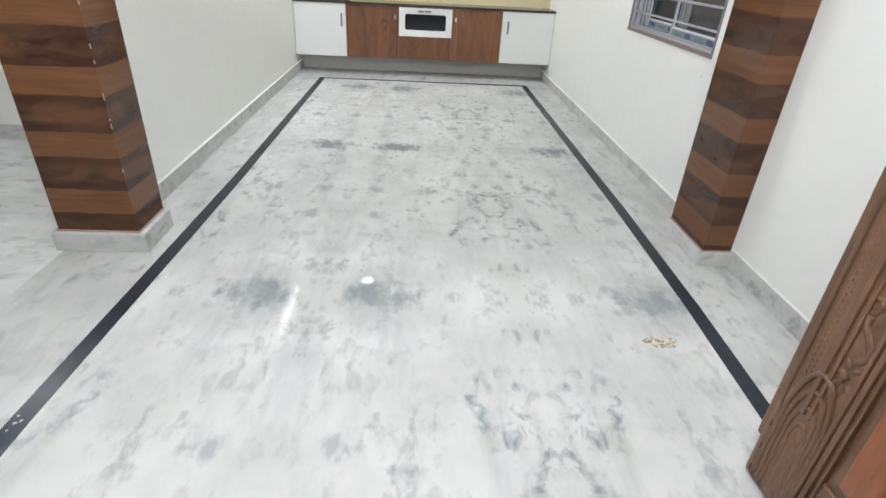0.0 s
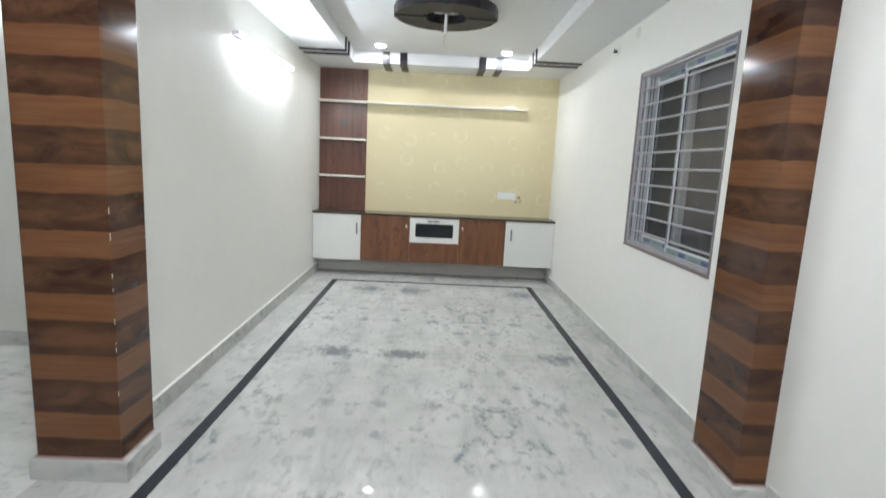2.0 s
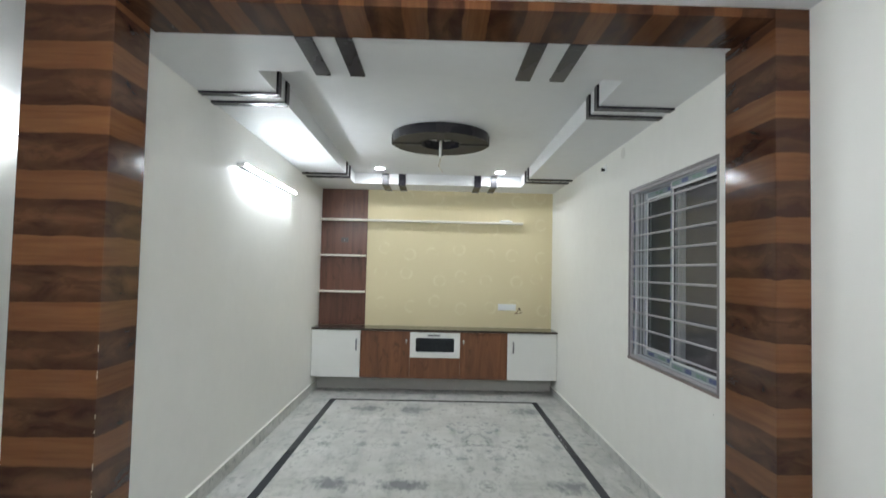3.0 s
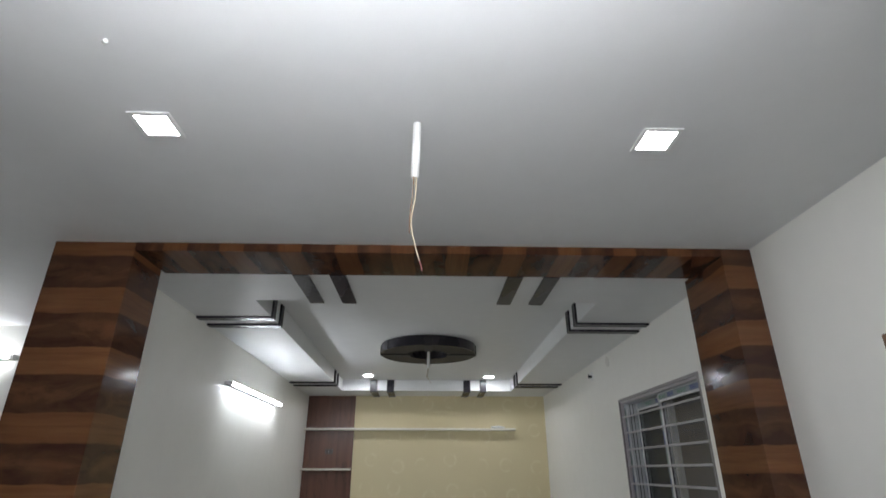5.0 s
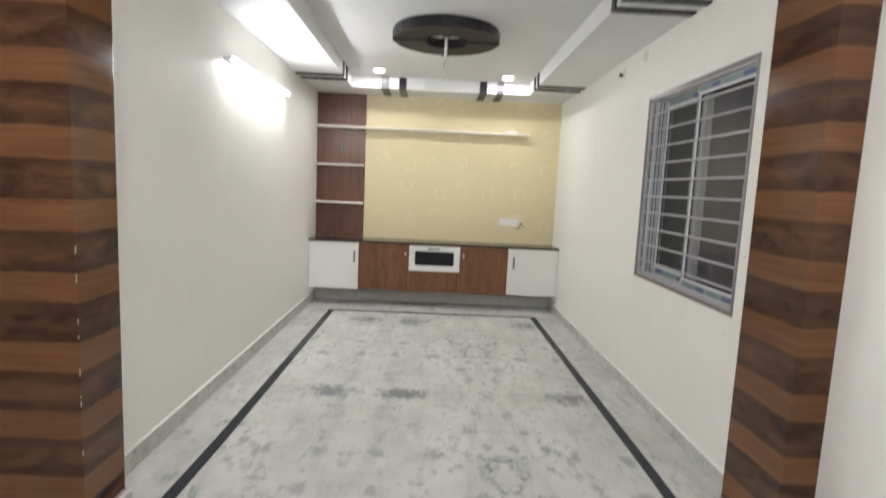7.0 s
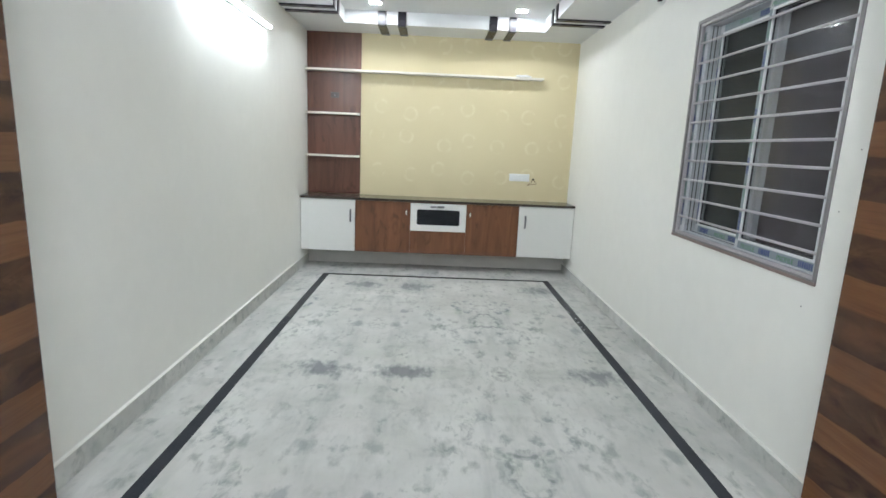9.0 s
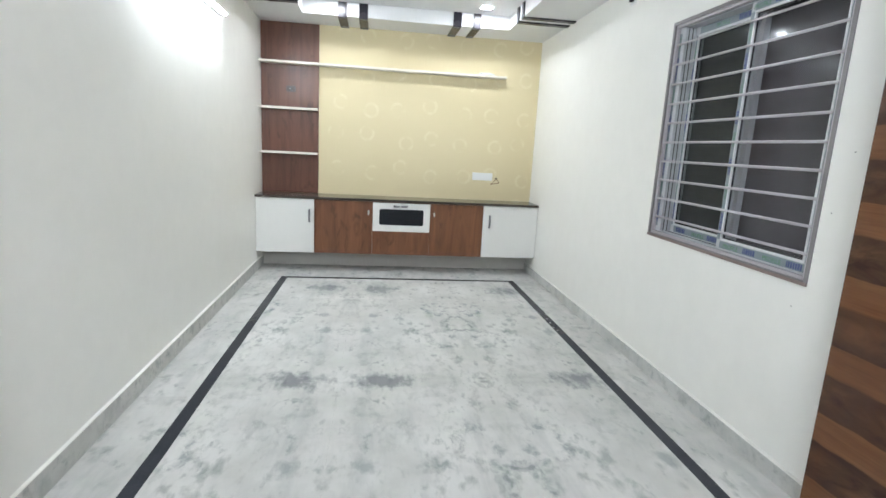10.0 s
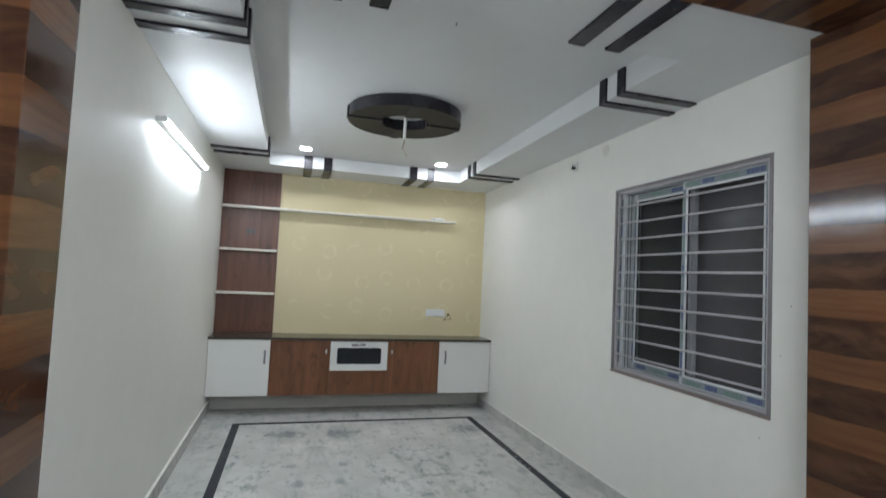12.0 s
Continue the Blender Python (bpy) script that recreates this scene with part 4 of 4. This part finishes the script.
film(fx + 0.004, gy0 + 0.022, gy0 + 0.051, sz0 + 0.05, sz1 - 0.05, near_sash)
film(fx + 0.004, MID - 0.030, MID - 0.004, sz0 + 0.05, sz1 - 0.05, near_sash)
film(fx + 0.004, gy0 + 0.03, MID - 0.03, sz0 + 0.004, sz0 + 0.043, near_sash)
film(fx + 0.004, gy0 + 0.03, MID - 0.03, sz1 - 0.043, sz1 - 0.004, near_sash)
film(fx, gy0 + 0.08, gy1 - 0.05, gz0 + 0.001, gz0 + 0.016, wnd)
film(fx, gy0 + 0.08, gy1 - 0.05, gz1 - 0.017, gz1 - 0.001, wnd)
film(fx, gy1 - 0.032, gy1 - 0.006, gz0 + 0.05, gz1 - 0.05, wnd)
film(fx + 0.066, MID + 0.03, gy1 - 0.12, sz0 + 0.004, sz0 + 0.043, far_sash)
film(fx + 0.066, MID + 0.03, gy1 - 0.12, sz1 - 0.043, sz1 - 0.004, far_sash)
film(fx + 0.066, gy1 - 0.108, gy1 - 0.086, sz0 + 0.05, sz1 - 0.05, far_sash)
structure("neighbour_wall", boxes((2.75, 2.9, 1.0, 7.0, -0.5, 3.6)), M_OUT, "plain grey plastered wall outside the window", "outer wall")
structure("ground_outside", boxes((RIGHT + 0.2, 2.75, 1.0, 7.0, -0.5, -0.4)), M_OUT, "grey cement ground outside the window", "ground")

# ---- entrance door ----
DF = thing("door_1", (DOOR_R, DOOR_IN, 0), "carved teak entrance door standing open inward", "door", kind="structure")
LEAF_END = Vector((1.056, 0.950, 0))
HINGE = Vector((DOOR_R + 0.012, DOOR_IN + 0.03, 0))
LEN = (LEAF_END - HINGE).length
ANG = math.atan2(LEAF_END.y - HINGE.y, LEAF_END.x - HINGE.x)
LEAF = Matrix.Translation(HINGE) @ Matrix.Rotation(ANG, 4, "Z")     # local x along the leaf, +y its face towards the doorway


def leaf_part(name, bm, mat, parent, label="", round_it=False):
    bmesh.ops.transform(bm, matrix=LEAF, verts=bm.verts)
    ob = part(name, bm, mat, parent, label)
    if round_it:
        round_over(ob)
    return ob


LH = 2.03
CORE = LEN - 0.022
leaf = leaf_part("leaf", boxes((0, CORE, -0.042, -0.004, 0.012, LH), bevel=0.006), M_TEAK, DF, "teak leaf")
leaf_part("edge_lip", boxes((CORE, LEN, -0.030, 0.004, 0.150, LH), bevel=0.006), M_TEAK, leaf, "rounded teak lip")
ST = 0.25
for x0, x1, z0, z1 in ((CORE - ST + 0.022, CORE, 0.016, LH - 0.004), (0.004, 0.18, 0.016, LH - 0.004), (0.18, CORE - ST + 0.022, 0.016, 0.24), (0.18, CORE - ST + 0.022, LH - 0.22, LH - 0.004), (0.18, CORE - ST + 0.022, 0.98, 1.16)):
    leaf_part("stile", boxes((x0, x1, -0.006, 0.006, z0, z1), bevel=0.003), M_TEAK, leaf)
for z0, z1 in ((0.27, 0.95), (1.19, LH - 0.25)):
    leaf_part("panel", boxes((0.21, LEN - ST - 0.03, -0.006, 0.002, z0, z1), bevel=0.004), M_POLISH, leaf, "polished orange-brown panel")
# fillets, beads and carved motifs on the lock stile
for xo, w, h in ((LEN - 0.034, 0.014, 0.006), (LEN - 0.112, 0.014, 0.008), (LEN - 0.136, 0.010, 0.007), (LEN - 0.206, 0.012, 0.009), (LEN - 0.228, 0.014, 0.010), (LEN - 0.247, 0.008, 0.006)):
    leaf_part("fillet", boxes((xo - w / 2, xo + w / 2, 0.004, 0.006 + h, 0.34 if 0.1 < LEN - xo < 0.15 else 0.03, LH - 0.03), bevel=0.003), M_TEAK, leaf)
bm = bmesh.new()
for i in range(2 * 78):
    col, k = i % 2, i // 2
    bmesh.ops.create_uvsphere(bm, u_segments=8, v_segments=5, radius=0.0082, matrix=Matrix.Translation((LEN - 0.060 - 0.014 * col, 0.003, 0.42 + 0.0205 * k + 0.010 * col)) @ Matrix.Diagonal((0.95, 0.6, 1.1, 1)))
leaf_part("bead_row", bm, M_TEAK, leaf, "carved row of beads", True)


def carved_flower(zc, r):
    bm = bmesh.new()
    for k in range(8):
        a = math.pi / 4 * k
        m = Matrix.Translation((LEN - 0.170 + 0.50 * r * math.cos(a), 0.003, zc + 0.95 * r * math.sin(a))) @ Matrix.Rotation(-a, 4, "Y") @ Matrix.Diagonal((1.7, 0.55, 0.62, 1))
        bmesh.ops.create_uvsphere(bm, u_segments=8, v_segments=6, radius=r * 0.30, matrix=m)
    bmesh.ops.create_uvsphere(bm, u_segments=10, v_segments=6, radius=r * 0.22, matrix=Matrix.Translation((LEN - 0.170, 0.013, zc)))
    leaf_part("carving", bm, M_TEAK, leaf, "carved flower", True)


def carved_leaf(zc, flip):
    pts = [(LEN - 0.170 + flip * 0.022 * math.sin(t * 2.6), 0.010, zc + 0.060 * (t - 1)) for t in (0, 0.4, 0.8, 1.2, 1.6, 2.0)]
    leaf_part("carving", cord([(a, b - 0.004, c) for a, b, c in pts], 0.009, 8), M_TEAK, leaf, "carved tendril", True)


for i in range(8):
    carved_flower(0.52 + 0.21 * i, 0.046)
    carved_leaf(0.625 + 0.21 * i, 1 if i % 2 else -1)
# arched base of the carved stile, rib within rib
for k in range(5):
    r = 0.012 + 0.014 * k
    top = [(LEN - 0.125 + r * math.cos(a), 0.006 + 0.002 * k, 0.22 + 0.020 * k + 2.6 * r * math.sin(a)) for a in (math.pi * j / 8 for j in range(9))]
    pts = [(top[0][0], 0.006 + 0.002 * k, 0.03)] + top + [(top[-1][0], 0.006 + 0.002 * k, 0.03)]
    leaf_part("carving", cord([(a, b - 0.006, c) for a, b, c in pts], 0.0085, 8), M_TEAK, leaf, "carved arch", True)
for k in range(3):
    leaf_part("carving", cord([(LEN - 0.045 - 0.006 * math.sin(t * 2.1 + k), 0.008, 0.06 + 0.09 * k + 0.07 * t) for t in (0, 0.33, 0.66, 1.0)], 0.008, 8), M_TEAK, leaf, "carved curl", True)
latch = leaf_part("latch", boxes((LEN - 0.050, LEN - 0.002, 0.004, 0.013, 1.112, 1.165), bevel=0.004), M_STEEL, leaf, "grey metal night latch")
leaf_part("latch_bolt", boxes((LEN - 0.022, LEN + 0.003, 0.003, 0.010, 1.122, 1.150), bevel=0.003), M_CHROME, latch, "dark steel bolt")
leaf_part("keeper", boxes((LEN - 0.035, LEN - 0.004, 0.004, 0.011, 1.026, 1.066), bevel=0.003), M_STEEL, leaf, "small metal keeper")
leaf_part("lock_plate", boxes((LEN - 0.001, LEN + 0.0008, -0.028, 0.002, 0.92, 1.02)), M_CHROME, leaf, "chrome lock plate")
# teak frame lining the opening
for nm, b in (("jamb", (DOOR_L + e, DOOR_L + 0.09, DOOR_OUT, DOOR_IN - 0.002, 0, DOOR_H - e)), ("jamb", (DOOR_R - 0.07, DOOR_R - e, DOOR_OUT, DOOR_IN - 0.002, 0, DOOR_H - e)),
              ("head", (DOOR_L + 0.09, DOOR_R - 0.07, DOOR_OUT, DOOR_IN - 0.002, DOOR_H - 0.012, DOOR_H - e))):
    part(nm, boxes(b, bevel=0.0015), M_TEAK if nm == "jamb" else M_OUT, DF, "teak door jamb" if nm == "jamb" else "plain grey door head")

# ---- floor: marble slabs, black inlay ----
floor = structure("floor", boxes((BAY_LEFT, HALL_R, -2.6, BAY_BACK, -0.05, -0.004), (LEFT, RIGHT, BAY_BACK, BACK, -0.05, -0.004)), M_GROUT, "polished white marble floor with a black inlaid border", "floor")
BL0, BL1, BR0, BR1, BB0, BB1 = -1.192, -1.123, 1.266, 1.335, 6.418, 6.478
J = 0.0001


def lean(x, y):
    """The inlays run a little out of square, more so in the hall."""
    if x in (BL0, BL1):
        knots = ((1.1, -0.072), (2.3, -0.040), (3.2, -0.020), (BB1, 0.0))
    elif x in (BR0, BR1):
        knots = ((1.1, -0.040), (1.8, -0.010), (2.9, 0.008), (BB1, 0.0))
    else:
        return x
    if y <= knots[0][0]:
        return x + knots[0][1]
    for (ya, da), (yb, db) in zip(knots, knots[1:]):
        if y <= yb:
            return x + da + (db - da) * (y - ya) / (yb - ya)
    return x


def slab(x0, x1, y0, y1, mat, name="marble_slab"):
    """A slab with its long edges following the inlay."""
    rows = [y0 + J] + [k for k in (1.1, 1.8, 2.3, 2.9, 3.2) if y0 + 0.01 < k < y1 - 0.01 and {x0, x1} & {BL0, BL1, BR0, BR1}] + [y1 - J]
    bm = bmesh.new()
    loops = []
    for y in rows:
        a, b = lean(x0, y) + J, lean(x1, y) - J
        loops.append([bm.verts.new(v) for v in ((a, y, -0.02), (b, y, -0.02), (b, y, 0.0), (a, y, 0.0))])
    for p, q in zip(loops, loops[1:]):
        for j in range(4):
            bm.faces.new((p[j], p[(j + 1) % 4], q[(j + 1) % 4], q[j]))
    bm.faces.new(loops[0][::-1])
    bm.faces.new(loops[-1])
    bmesh.ops.recalc_face_normals(bm, faces=bm.faces)
    part(name, bm, mat, floor)


for y0, y1 in ((-2.36, -0.26), (-0.26, 1.84), (1.84, 3.94), (3.94, 6.04), (6.04, BB0)):
    for x0, x1 in ((BL1, -0.42), (-0.42, 0.48), (0.48, BR0)):
        slab(x0, x1, y0, y1, M_FIELD)
ys = [-2.6, -1.3, 0.05, 1.30, 2.55, 3.75, 5.0, 6.2, BB1]
for y0, y1 in zip(ys, ys[1:]):
    slab(BR1, HALL_R if y1 < 2.6 else RIGHT, y0, y1, M_STRIP)
    slab(LEFT - 0.2 if y1 < 2.6 else LEFT, BL0, y0, y1, M_STRIP)
xs = [LEFT, -0.75, 0.10, 0.95, RIGHT]
for x0, x1 in zip(xs, xs[1:]):
    slab(x0, x1, BB1, BACK, M_STRIP)
for y0, y1 in zip((-2.6, -1.0, 0.4, 1.75, 3.0), (-1.0, 0.4, 1.75, 3.0, BAY_BACK)):
    for x0, x1 in ((BAY_LEFT, -3.1), (-3.1, LEFT - 0.2)):
        slab(x0, x1, y0, y1, M_BAY)
iy = [-2.6, -0.9, 0.62, 2.15, 3.66, 5.11, BB1]
for y0, y1 in zip(iy, iy[1:]):
    slab(BL0, BL1, y0, y1, M_BLACK, "inlay_strip")
    slab(BR0, BR1, y0, y1, M_BLACK, "inlay_strip")
slab(BL1, 0.06, BB0, BB1, M_BLACK, "inlay_strip")
slab(0.06, BR0, BB0, BB1, M_BLACK, "inlay_strip")
# small pale chips in the black inlay


def inlay_chip(x, y, r):
    bm = bmesh.new()
    turn = rnd.uniform(0, 6.28)
    rim = [bm.verts.new((x + r * rnd.uniform(0.6, 1.3) * math.cos(a), y + r * rnd.uniform(0.7, 1.6) * math.sin(a), 0.0006)) for a in (turn + 2 * math.pi * k / 9 for k in range(9))]
    top = bm.faces.new(rim)
    side = bmesh.ops.extrude_face_region(bm, geom=[top])
    bmesh.ops.translate(bm, verts=[v for v in side["geom"] if isinstance(v, bmesh.types.BMVert)], vec=(0, 0, -0.002))
    bmesh.ops.recalc_face_normals(bm, faces=bm.faces)
    part("inlay_chip", bm, M_INLAY_CHIP, floor, "pale chip in the black inlay")


rnd = random.Random(21)
for x, y, r in ((BR0 + 0.004, 5.36, 0.013), (BR0 + 0.010, 5.31, 0.008), (BR1 - 0.006, 5.28, 0.010), (BR0 + 0.03, 5.16, 0.009), (BR0 + 0.022, 5.05, 0.010), (BR0 + 0.012, 4.93, 0.012), (BR0 + 0.020, 4.86, 0.008),
                (BL0 - 0.004, 1.10, 0.008), (BL0 + 0.018, 1.12, 0.005), (BL0 + 0.027, 1.09, 0.006), (BL0 + 0.040, 1.10, 0.005), (BL0 + 0.022, 1.06, 0.004)):
    inlay_chip(x + (lean(BL0, y) - BL0 if x < 0 else lean(BR0, y) - BR0), y, r)
bm = bmesh.new()
rnd = random.Random(5)
rim = [bm.verts.new((1.035 + (0.068 + rnd.uniform(-0.018, 0.018)) * math.cos(a), 1.545 + (0.036 + rnd.uniform(-0.009, 0.009)) * math.sin(a), 0.0008)) for a in (2 * math.pi * k / 22 for k in range(22))]
bm.faces.new(rim)
part("chipped_spot", bm, M_CHIP, floor, "rough chipped spot of brown aggregate")
